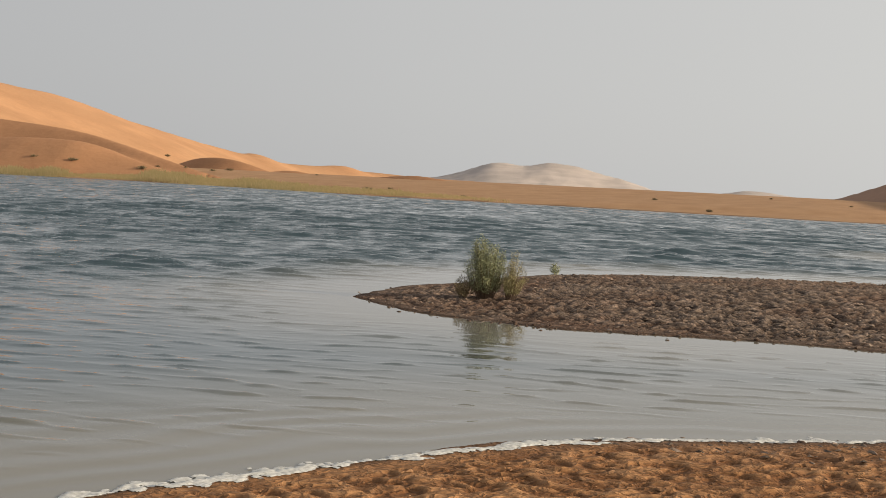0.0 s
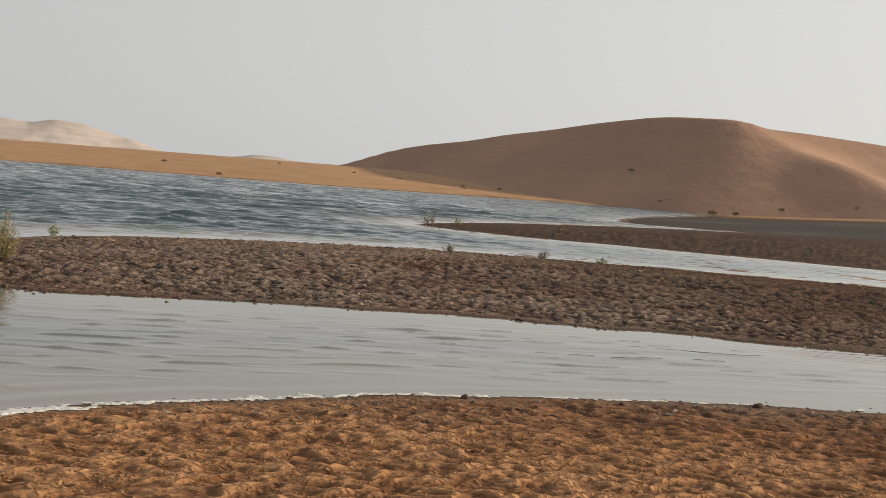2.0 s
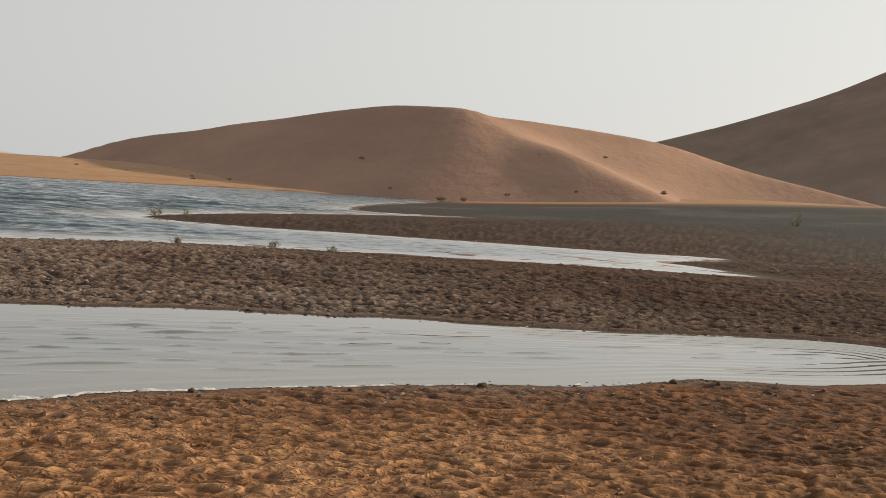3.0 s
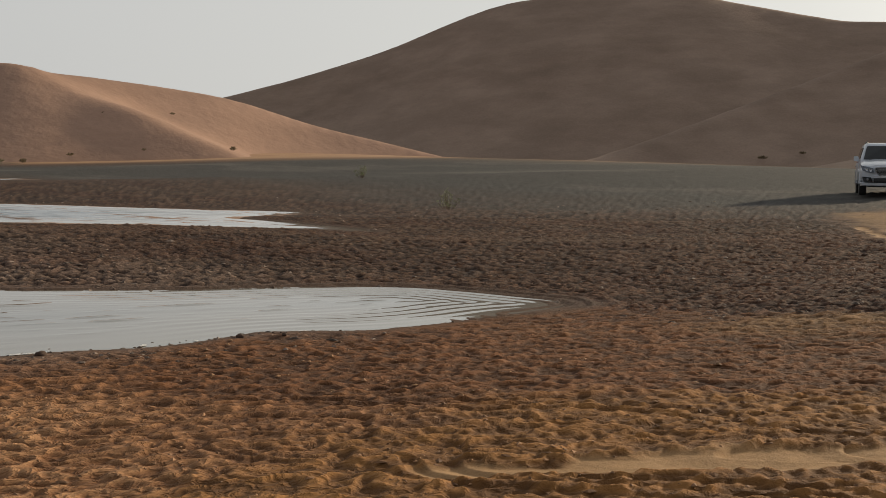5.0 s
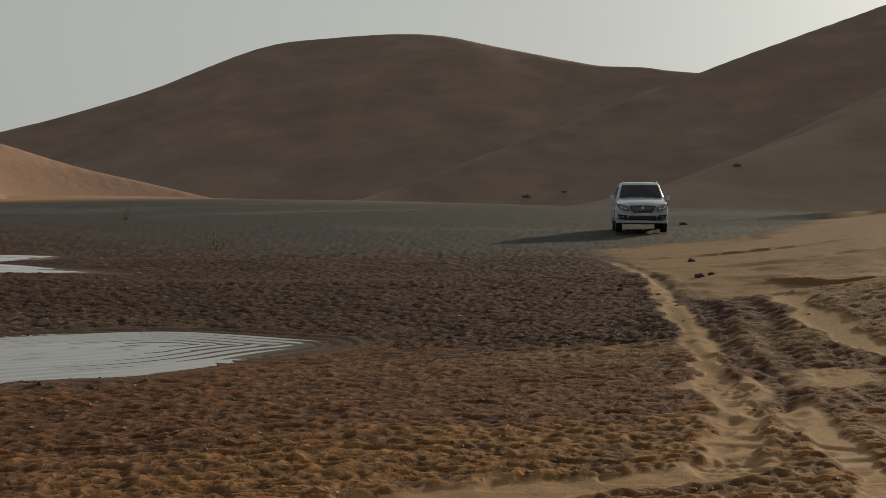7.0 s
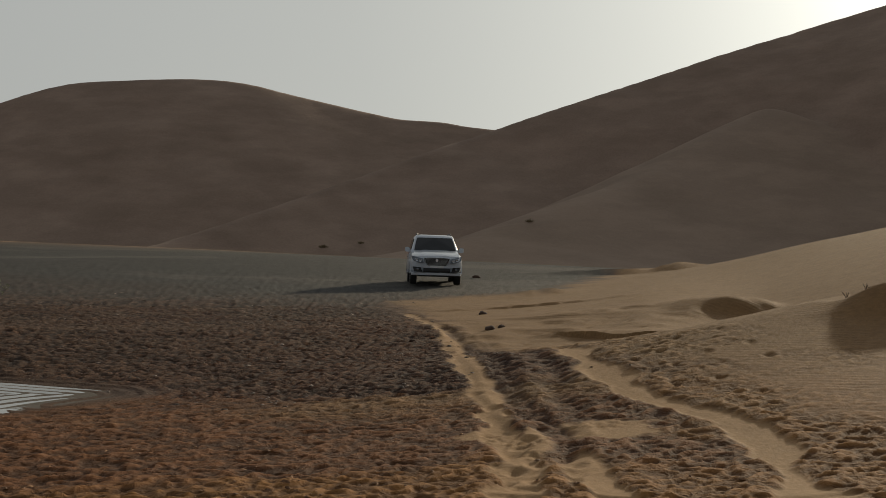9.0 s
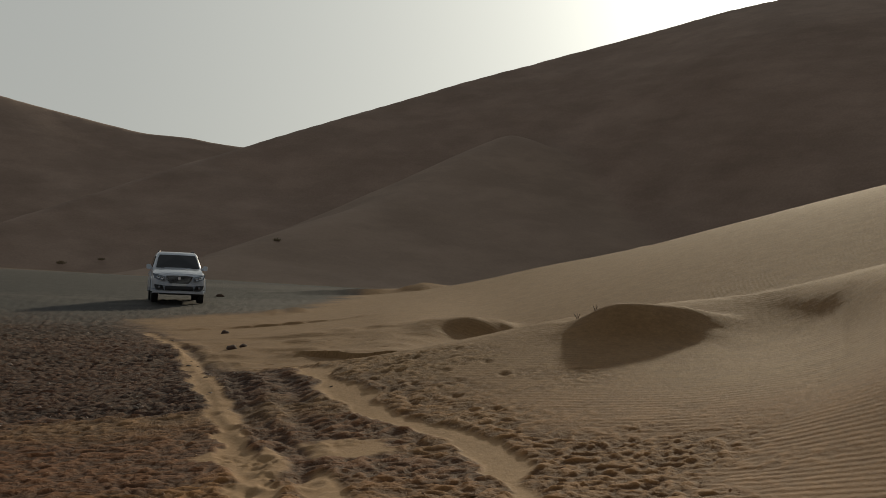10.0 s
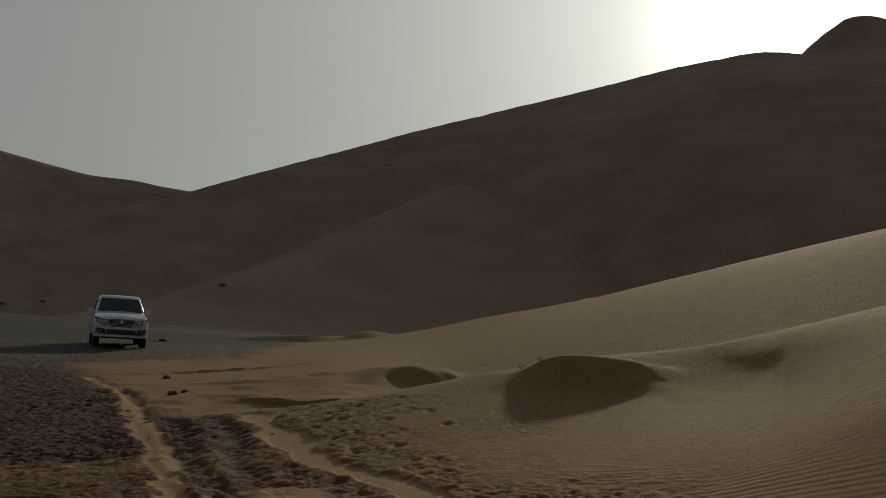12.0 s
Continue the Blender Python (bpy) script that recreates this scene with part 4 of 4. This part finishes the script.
    for sx in (-1, 1):
        bm = tube(bmesh.new(), [(sx * 0.66, 0.05, 1.80), (sx * 0.65, 0.15, 1.875), (sx * 0.64, 0.9, 1.895), (sx * 0.64, 1.75, 1.875), (sx * 0.65, 1.85, 1.80)], [0.022] * 5, 8)
        part("roof_rail", bm, BLACK, car)
        bm = bmesh.new()
        loft(bm, [[Vector((sx * x, y, z)) for x, y, z in ring] for ring in (
            ((0.93, -0.62, 1.20), (0.93, -0.52, 1.20), (0.93, -0.52, 1.25), (0.93, -0.62, 1.25)), ((1.0, -0.68, 1.18), (1.0, -0.54, 1.18), (1.0, -0.54, 1.36), (1.0, -0.66, 1.36)),
            ((1.12, -0.66, 1.19), (1.12, -0.55, 1.19), (1.12, -0.55, 1.36), (1.12, -0.64, 1.36)), ((1.145, -0.62, 1.22), (1.145, -0.57, 1.22), (1.145, -0.57, 1.33), (1.145, -0.61, 1.33)))])
        mirror = part("wing_mirror", bm, PAINT, car)
        part("mirror_glass", box(bmesh.new(), sx * 1.06 - 0.075, sx * 1.06 + 0.075, -0.548, -0.535, 1.2, 1.34, 0.004), CHROME, mirror)
        part("running_board", box(bmesh.new(), sx * 0.95 - 0.08, sx * 0.95 + 0.08, -0.9, 0.95, 0.36, 0.42, 0.02), BLACK, car)
        for y0, y1 in ((-0.72, 0.35), (0.36, 1.30)):
            bm = box(bmesh.new(), sx * 0.975 - 0.02, sx * 0.975 + 0.02, y0 + 0.01, y1 - 0.01, 0.52, 1.12, 0.015)
            door = part("door", bm, PAINT, car)
            part("door_handle", box(bmesh.new(), sx * 1.005 - 0.015, sx * 1.005 + 0.015, y1 - 0.26, y1 - 0.08, 1.0, 1.035, 0.008), CHROME, door)
        part("tail_light", box(bmesh.new(), sx * 0.84 - 0.09, sx * 0.84 + 0.09, 2.36, 2.5, 0.95, 1.2, 0.03), RED_LENS, car)
        for y in (-1.52, 1.34):
            bm = ring_of(bmesh.new(), [(0.25, -0.12), (0.34, -0.13), (0.39, -0.11), (0.40, -0.05), (0.40, 0.05), (0.39, 0.11), (0.34, 0.13), (0.25, 0.12)], 30, (sx * 0.84, y, 0.40))
            wheel = new("wheel")
            wheel.parent = car
            part("tyre", bm, RUBBER, wheel)
            bm = ring_of(bmesh.new(), [(0.0, sx * 0.09), (0.06, sx * 0.10), (0.075, sx * 0.05), (0.20, sx * 0.06), (0.235, sx * 0.11), (0.26, sx * 0.11), (0.26, -sx * 0.1)], 30, (sx * 0.84, y, 0.40))
            for k in range(5):
                t = 2 * math.pi * k / 5
                tube(bm, [(sx * 0.935, y + 0.05 * math.cos(t), 0.40 + 0.05 * math.sin(t)), (sx * 0.94, y + 0.24 * math.cos(t), 0.40 + 0.24 * math.sin(t))], [0.03, 0.024], 6)
            part("rim", bm, ALLOY, wheel)
            # flared arch
            bm = bmesh.new()
            loft(bm, [[Vector((sx * (0.90 + o), y + r * math.cos(t), 0.40 + r * math.sin(t))) for r, o in ((0.43, 0.0), (0.43, 0.10), (0.50, 0.098), (0.52, 0.06), (0.50, 0.0))]
                      for t in (math.pi * k / 12 for k in range(13))])
            part("wheel_arch", bm, PAINT, car)
            bm = bmesh.new()
            loft(bm, [[Vector((sx * (0.70 + o), y + r * math.cos(t), 0.40 + r * math.sin(t))) for r, o in ((0.0, 0.0), (0.44, 0.0), (0.44, 0.285), (0.0, 0.285))] for t in (math.pi * k / 12 - 0.1 for k in range(13))])
            part("wheel_well", bm, BLACK, car)
    return car


CAR_X, CAR_Y = 46.97, 15.6
car_way = math.degrees(math.atan2(-CAR_X, CAR_Y)) + 0     # yaw with the bonnet towards the stand
lift = [ground_at(CAR_X + dx, CAR_Y + dy) for dx in (-0.9, 0.9) for dy in (-0.9, 0.9)]
wagon(pose(CAR_X, CAR_Y, sum(lift) / 4 - 0.02, 0, -1.2, car_way + 3.0) @ Matrix.Diagonal((0.975, 1.0, 1.02, 1)))

# -- plants
def leaf_material(name, dark, light):
    n = Nodes(name, 0.7)
    info = n.add("ShaderNodeNewGeometry").outputs["Random Per Island"]
    n.colour(n.mix(0.3, n.ramp(info, (0.0, dark), (1.0, light)), n.ramp(n.noise(9.0, 3.0), (0.3, dark), (0.7, light))))
    n.shader.inputs["Subsurface Weight"].default_value = 0.0
    return n.material


LEAF = leaf_material("tamarisk_leaf", (0.17, 0.19, 0.095), (0.39, 0.40, 0.22))
LEAF_DRY = leaf_material("dry_scrub_leaf", (0.14, 0.11, 0.06), (0.28, 0.22, 0.12))
STEM = plain("brown_stem", (0.13, 0.085, 0.055), 0.85, 0, 0, 0.3, 40, 0.002)
TWIG = plain("bleached_twig", (0.22, 0.15, 0.10), 0.85, 0, 0, 0.3, 40, 0.002)
REED = leaf_material("reed_blade", (0.40, 0.32, 0.14), (0.60, 0.47, 0.25))


def sliver(verts, faces, p, way_on, length, width, rng):
    """One narrow folded leaf."""
    side = way_on.cross(Vector((rng.uniform(-1, 1), rng.uniform(-1, 1), 0.4))).normalized() * width
    i = len(verts)
    tip = p + way_on * length
    mid = p + way_on * length * 0.45
    verts.extend((p[:], (mid + side)[:], tip[:], (mid - side + Vector((0, 0, width * 0.5)))[:]))
    faces.append((i, i + 1, i + 2, i + 3))


def from_lists(name, verts, faces, material, parent=None):
    me = bpy.data.meshes.new(name)
    me.from_pydata(verts, [], faces)
    me.materials.append(material)
    ob = new(name, me)
    if parent is not None:
        ob.parent = parent
    return ob


def bush(name, label, category, m, tall, wide, stems, leaves, seed, leaf=LEAF, stem=STEM, group="", leaf_size=0.05, kind=""):
    """A shrub of thin branching stems with many small narrow leaves."""
    rng = random.Random(seed)
    top = thing(name, label, category, m, group, kind)
    verts, faces = [], []
    bm = bmesh.new()
    for s in range(stems):
        a, out = rng.uniform(0, 2 * math.pi), rng.uniform(0.05, 1.0) ** 0.8
        h = tall * rng.uniform(0.55, 1.0) * (1.05 - 0.5 * out * out)
        foot = Vector((math.cos(a) * 0.16 * wide * out, math.sin(a) * 0.16 * wide * out, -0.03))
        end = Vector((math.cos(a) * 0.5 * wide * out, math.sin(a) * 0.5 * wide * out, h))
        bend = Vector((math.cos(a) * 0.33 * wide * out, math.sin(a) * 0.33 * wide * out, h * 0.42)) + Vector((rng.uniform(-1, 1), rng.uniform(-1, 1), 0)) * 0.05 * wide
        pts = [foot, foot.lerp(bend, 0.6) + Vector((0, 0, 0.02 * tall)), bend, bend.lerp(end, 0.55), end]
        tube(bm, pts, [0.007 * tall + 0.002, 0.006 * tall, 0.005 * tall, 0.003 * tall, 0.001], 4)
        for k in range(leaves):
            u = rng.uniform(0.12, 1.0) ** 0.75 * 3.999
            i = int(u)
            p = pts[i].lerp(pts[i + 1], u - i)
            w = Vector((rng.gauss(0, 1), rng.gauss(0, 1), rng.uniform(0.2, 1.6))).normalized()
            p = p + Vector((rng.gauss(0, 1), rng.gauss(0, 1), rng.gauss(0, 0.6))) * 0.035 * wide
            sliver(verts, faces, p, w, leaf_size * rng.uniform(0.6, 1.5), leaf_size * 0.09, rng)
    part("branchwork", bm, stem, top)
    from_lists("foliage", verts, faces, leaf, top)
    return top


bx, by = 0.66, 19.3
bush("bush", "grey-green feathery tamarisk bush on the tip of the mud spit", "bush", pose(bx, by, ground_at(bx, by)), 1.0, 0.68, 95, 190, 7, leaf_size=0.032)
side_x, side_y = bx + 0.36, by - 0.1
bush("bush", "small brownish side bush beside the tamarisk on the spit", "bush", pose(side_x, side_y, ground_at(side_x, side_y), 0, 8, 0), 0.72, 0.42, 40, 110, 8, leaf_size=0.032, leaf=leaf_material("olive_leaf", (0.22, 0.20, 0.09), (0.42, 0.37, 0.19)))
bush("bush", "low dry twiggy growth at the foot of the tamarisk", "bush", pose(bx - 0.32, by - 0.05, ground_at(bx - 0.32, by - 0.05)), 0.34, 0.42, 24, 40, 9, LEAF_DRY)

for k, (x, y, tall, wide) in enumerate(((2.35, 26.8, 0.26, 0.26), (16.6, 42.9, 0.5, 0.8), (17.5, 42.6, 0.3, 0.5), (13.0, 26.4, 0.22, 0.35), (14.1, 25.6, 0.2, 0.3), (11.0, 27.2, 0.16, 0.3), (33.9, 25.6, 0.85, 0.8), (20.6, 40.6, 0.3, 0.4), (44.0, 38.2, 0.6, 0.9))):
    bush("shoreline_plant", "small sparse dry plant growing in the mud bank", "plant", pose(x, y, ground_at(x, y)), tall, wide, 16, 22, 20 + k, LEAF_DRY if k % 2 else LEAF, STEM, "plants on the mud banks", 0.05 + 0.03 * (wide > 0.6))

# desert scrub dotted over the far sand: place, height of the ground there, size
SCRUB_FAR = [(-60.1, 186.2, 2.65, 1.6), (-54.1, 185.5, 2.4, 2.0), (-44.3, 185.7, 1.65, 2.2), (-43.2, 191.4, 2.1, 1.2), (-39.0, 191.5, 2.15, 1.2), (-36.4, 214.0, 2.1, 2.0), (-9.8, 159.9, 0.42, 2.2), (2.0, 145.8, 0.33, 1.2), (47.0, 148.5, 1.4, 0.9), (55.6, 134.1, 0.62, 1.0),
             (-64.8, 296.8, 4.8, 2.2), (-49.7, 208.3, 1.8, 1.5), (-70.4, 242.8, 2.8, 2.0), (-73.1, 226.5, 2.8, 1.8), (-7.1, 163.2, 0.7, 1.3), (3.4, 149.1, 0.35, 1.0), (24.5, 150.2, 1.1, 1.1),
             (27.4, 132.6, 0.25, 1.2), (39.9, 157.0, 1.9, 0.8), (-20.7, 204.0, 2.1, 0.9), (-38.1, 207.5, 1.9, 1.6), (36.2, 142.8, 1.05, 0.8), (58.5, 141.5, 0.9, 0.8), (50.0, 140.0, 1.2, 0.6)]
SCRUB_DUNE = [(74.2, 129.4, 4.2, 1.1), (62.3, 139.3, 0.8, 0.9), (72.1, 119.0, 1.0, 0.9), (97.2, 113.0, 6.0, 0.9), (91.6, 118.2, 5.8, 0.8), (74.3, 112.2, 0.1, 1.7), (76.4, 111.0, 0.2, 1.4), (95.7, 101.4, 2.2, 1.1),
              (89.1, 108.0, 1.8, 0.9), (82.1, 111.1, 1.0, 1.2), (96.2, 101.8, 2.4, 0.8)]
SCRUB_EAST = [(373, 161, 6.05, 4.4), (382.6, 152, 8.05, 3.6), (322.4, 81.4, 14.65, 3.4), (382.2, 14.2, 22.2, 3.6), (375.4, 17.8, 20.2, 2.4)]
for k, (x, y, z, size) in enumerate(SCRUB_FAR + SCRUB_DUNE + SCRUB_EAST):
    bush("desert_shrub", "low dark desert shrub on the bare sand slope", "shrub", pose(x, y, z - 0.08), 0.24 * size, 0.8 * size, 20, 22, 60 + k, LEAF_DRY, STEM, "scrub on the sand", 0.11 * size)


# -- reeds along the far shore
def reed_bed():
    rng = random.Random(5)
    bank = rounded(FAR_SHORE, 12)[:, :2]
    verts, faces = [], []
    while len(faces) < 36000:
        i = rng.randrange(len(bank) - 1)
        u = rng.random()
        p = bank[i] * (1 - u) + bank[i + 1] * u
        t = math.degrees(math.atan2(p[0], p[1]))
        if not -27 < t < 3:
            continue
        thick = float(np.interp(t, [-27, -12, -6, 0, 3], [1.0, 0.9, 0.6, 0.25, 0.05]))
        clump = 0.5 + 0.5 * float(grain(np.array([p[0]]), np.array([p[1]]), 3.0, 77)[0])
        if rng.random() > thick * (0.35 + 0.65 * clump):
            continue
        back = rng.uniform(-1.0, 2.0 + 15.0 * thick)
        out = p / np.hypot(*p)
        x, y = p + out * back + np.array([rng.gauss(0, 0.6), 0])
        h = (0.35 + 1.5 * thick * clump ** 1.5) * rng.uniform(0.3, 1.1)
        z = max(0.0, float(land_profile(np.array([back]))[0]))
        w, lean_x = rng.uniform(0.04, 0.11), rng.gauss(0, 0.2)
        i0 = len(verts)
        verts.extend(((x - w, y, z - 0.1), (x + w, y, z - 0.1), (x + w * 0.6 + lean_x * 0.5, y, z + h * 0.6), (x + lean_x, y, z + h)))
        faces.append((i0, i0 + 1, i0 + 2, i0 + 3))
    ob = from_lists("reed_bed", verts, faces, REED)
    return tagged(ob, "yellow-green reeds lining the far shore of the lake", "reeds", kind="stuff")


reed_bed()


def ground_heights(x, y):
    """The ground's height under many places."""
    r, a = np.hypot(x, y), np.arctan2(x, y)
    i, j = np.clip(np.searchsorted(rad, r), 1, len(rad) - 1), np.clip(np.searchsorted(az[:len(az_fine)], a), 1, len(az_fine) - 1)
    return GZ[i, j], i, j


# -- foam along the water's edge
def foam():
    n = Nodes("wet_foam", 0.55)
    n.colour(n.ramp(n.noise(40.0, 3.0), (0.3, (0.45, 0.44, 0.41)), (0.7, (0.80, 0.79, 0.75))))
    line = rounded(NEAR_SHORE, 120)[:, :2]
    line = line[(line[:, 0] > -4) & (line[:, 0] < 10)]
    run = np.concatenate([[0], np.cumsum(np.hypot(*np.diff(line, axis=0).T))])
    S, T = np.meshgrid(np.arange(0, run[-1], 0.014), np.linspace(-0.22, 0.26, 34), indexing="ij")
    slope = np.gradient(line, axis=0)
    slope = slope / np.hypot(slope[:, 0], slope[:, 1])[:, None]
    nx, ny = -np.interp(S, run, slope[:, 1]), np.interp(S, run, slope[:, 0])
    flat = np.full_like(S, 0.37)
    drift = T - 0.05 * grain(S, flat, 0.9, 83) - 0.03 * grain(S, flat, 0.2, 84)
    X, Y = np.interp(S, run, line[:, 0]) + nx * drift, np.interp(S, run, line[:, 1]) + ny * drift
    lot = np.interp(X, [-4, -1, 2, 4.5, 6, 7.5, 10], [0.9, 1.0, 0.95, 0.7, 0.35, 0.15, 0.05])
    patch = 0.5 * grain(S, flat, 0.8, 81) + 0.35 * grain(S, flat, 0.25, 82)
    wide = np.maximum(0.02, 0.10 * lot * (1 + 0.9 * patch))
    froth = 1 - np.abs(T - 0.02) / wide + 0.8 * grain(X, Y, 0.11, 85) + 0.7 * grain(X, Y, 0.04, 86) - 0.9 * (1 - lot)
    ground_z, _, _ = ground_heights(X, Y)
    Z = np.maximum(ground_z, 0.002) + 0.004 + 0.008 * np.sqrt(np.clip(froth - 0.3, 0, 1)) * (1 + 0.4 * grain(X, Y, 0.03, 87))
    ob = sheet("shore_foam", X, Y, Z, n.material, (), False, froth > 0.42)
    return tagged(ob, "broken line of white foam along the water's edge", "foam", kind="stuff")


foam()


# -- stones and clods lying at the waterline, on the sand
CLOD = plain("dark_wet_clod", (0.085, 0.052, 0.036), 0.9, 0, 0, 0.4, 25, 0.006)


def stone_mesh(seed):
    bm = bmesh.new()
    bmesh.ops.create_icosphere(bm, subdivisions=2, radius=1.0)
    for v in bm.verts:
        p = v.co * 1.4 + Vector((seed * 7.1, 0, 0))
        v.co = v.co * (1 + 0.35 * noise.noise(p) + 0.15 * noise.noise(p * 2.7))
        v.co.z *= 0.62
    me = bpy.data.meshes.new("stone")
    bm.to_mesh(me)
    bm.free()
    me.polygons.foreach_set("use_smooth", [True] * len(me.polygons))
    me.materials.append(CLOD)
    return me


STONES = [stone_mesh(k) for k in range(4)]


def stone(x, y, size, k, label, group):
    ob = new("stone", STONES[k % 4])
    ob.matrix_basis = pose(x, y, max(ground_at(x, y), -0.01) + 0.1 * size, 0, 0, 47 * k) @ Matrix.Diagonal((size, size * 0.8, size, 1))
    return tagged(ob, label, "stone", group)


rng = random.Random(3)
for k, (x, y, size) in enumerate(((6.65, 9.2, 0.055), (4.1, 9.53, 0.045), (8.67, 8.95, 0.05), (2.66, 9.5, 0.035), (5.33, 9.2, 0.03), (9.01, 8.7, 0.03), (7.6, 9.1, 0.03))):
    stone(x, y, size, k, "dark wet stone lying at the water's edge", "stones at the waterline")
edge_line = rounded(NEAR_SHORE, 20)[:, :2]
for k in range(40):
    x = rng.uniform(-1.5, 13.4)
    y = float(np.interp(x, edge_line[:330, 0], edge_line[:330, 1])) + rng.gauss(-0.03, 0.05)
    stone(x, y, rng.uniform(0.008, 0.018), k, "small dark clod of wet mud at the water's edge", "clods at the waterline")
spit_line = rounded(SPIT_NEAR, 20)[:, :2][::-1]
for k in range(60):
    x = rng.choice((rng.uniform(-1.2, 1.5), rng.uniform(-1.2, 12.5)))
    y = float(np.interp(x, spit_line[:, 0], spit_line[:, 1])) + rng.gauss(-0.08, 0.16)
    stone(x, y, rng.uniform(0.012, 0.032), k, "small dark clod of wet mud at the spit's edge", "clods round the spit")
for k, (x, y, size) in enumerate(((24.9, 7.0, 0.13), (25.15, 6.85, 0.09), (51.5, 15.2, 0.18), (21.9, 7.6, 0.06), (30.5, 8.8, 0.12))):
    stone(x, y, size, k, "dark clod lying on the pale sand", "clods on the sand")
for k in range(9):
    stone(25.3 + rng.gauss(0, 0.5), 2.35 + rng.gauss(0, 0.4), rng.uniform(0.015, 0.032), k, "dark crumb of crusted sand on a hummock", "crumbs on the hummock")


# -- crumbs of mud and flakes of crusted sand, too many to count
def crumb_material(name, dark, mid_tone, light):
    n = Nodes(name, 0.85)
    info = n.add("ShaderNodeNewGeometry").outputs["Random Per Island"]
    n.colour(n.mix(0.25, n.ramp(info, (0.0, dark), (0.6, mid_tone), (1.0, light)), n.ramp(n.noise(60.0, 3.0), (0.3, dark), (0.7, light))))
    return n.material


def strewn(name, label, category, material, count, near_d, far_d, keep, sizes, flat, seed):
    """Small angular bits lying over the ground where keep(x, y, i, j) is high, each a few faces."""
    rng = np.random.default_rng(seed)
    a, d = np.radians(rng.uniform(-24, 110, count)), np.exp(rng.uniform(math.log(near_d), math.log(far_d), count))
    x, y = d * np.sin(a), d * np.cos(a)
    z, i, j = ground_heights(x, y)
    ok = rng.uniform(0, 1, count) < keep(x, y, i, j)
    x, y, z, d = x[ok], y[ok], np.maximum(z[ok], -0.008), d[ok]
    n = len(x)
    size = sizes[0] + (sizes[1] - sizes[0]) * rng.uniform(0, 1, n) ** 2.5
    size = size * np.interp(d, [6, 12, 40], [0.8, 1.0, 1.7])
    corners = np.array([(1, 0, -0.2), (0.3, 0.9, -0.2), (-0.8, 0.6, -0.2), (-0.8, -0.5, -0.2), (0.2, -1, -0.2), (0.25, 0.2, 1.0), (-0.35, -0.1, 0.8)])
    shape = corners[None] * rng.uniform(0.6, 1.35, (n, 7, 3))
    turn = rng.uniform(0, 2 * np.pi, n)
    c, s_ = np.cos(turn)[:, None], np.sin(turn)[:, None]
    px, py = shape[:, :, 0] * 1.35, shape[:, :, 1] * 0.8
    co = np.stack([x[:, None] + size[:, None] * (c * px - s_ * py), y[:, None] + size[:, None] * (s_ * px + c * py), z[:, None] + size[:, None] * flat * shape[:, :, 2]], -1)
    tris = np.array([(0, 1, 5), (1, 2, 5), (2, 6, 5), (2, 3, 6), (3, 4, 6), (4, 5, 6), (4, 0, 5)])
    all_tris = (np.arange(n)[:, None, None] * 7 + tris[None]).reshape(-1, 3)
    ob = from_lists(name, co.reshape(-1, 3).tolist(), all_tris.tolist(), material)
    return tagged(ob, label, category, kind="stuff")


strewn("mud_crumbs", "dark crumbs and clods of drying mud on the spits and banks", "mud crumbs", crumb_material("mud_crumb", (0.028, 0.02, 0.014), (0.12, 0.083, 0.06), (0.38, 0.285, 0.22)), 60000, 9, 48,
       lambda x, y, i, j: mud[i, j] * smooth(-0.35, 0.1, SD[i, j]) * (1 - 0.8 * shaded_clay[i, j]) * (0.35 + 0.65 * smooth(-0.2, 0.5, grain(x, y, 1.4, 91))) * (1 - 0.8 * smooth(9, 15, x)), (0.010, 0.042), 0.38, 31)
strewn("sand_flakes", "broken flakes of orange crusted sand on the bank", "sand flakes", crumb_material("sand_flake", (0.11, 0.055, 0.026), (0.25, 0.13, 0.06), (0.44, 0.235, 0.11)), 22000, 5, 22,
       lambda x, y, i, j: (1 - mud[i, j]) * (1 - track[i, j]) * (1 - dry[i, j]) * smooth(0.1, 0.4, SD[i, j]) * smooth(12, 8, x) * (0.3 + 0.7 * smooth(-0.2, 0.5, grain(x, y, 0.9, 92))), (0.008, 0.032), 0.4, 32)


# -- dead twigs standing on the slip mound
def twigs(x, y, seed, label):
    rng = random.Random(seed)
    top = thing("dead_twigs", label, "twigs", pose(x, y, ground_at(x, y)), "dead twigs")
    for k in range(5):
        a = rng.uniform(0, 6.28)
        h, out = rng.uniform(0.04, 0.11), rng.uniform(0.02, 0.12)
        pts = [(0.03 * k, 0, -0.04), (0.03 * k + out * 0.4 * math.cos(a), out * 0.4 * math.sin(a), h * 0.55), (0.03 * k + out * math.cos(a), out * math.sin(a), h)]
        part("twig", tube(bmesh.new(), pts, [0.007, 0.005, 0.003], 5), TWIG, top)
    return top


tx, ty, _ = bearing(89.35, 0, 19.5)
twigs(tx, ty, 1, "bleached dead twigs standing on the sand mound")
tx, ty, _ = bearing(90.1, 0, 19.3)
twigs(tx, ty, 2, "short broken twigs on the crest of the sand mound")
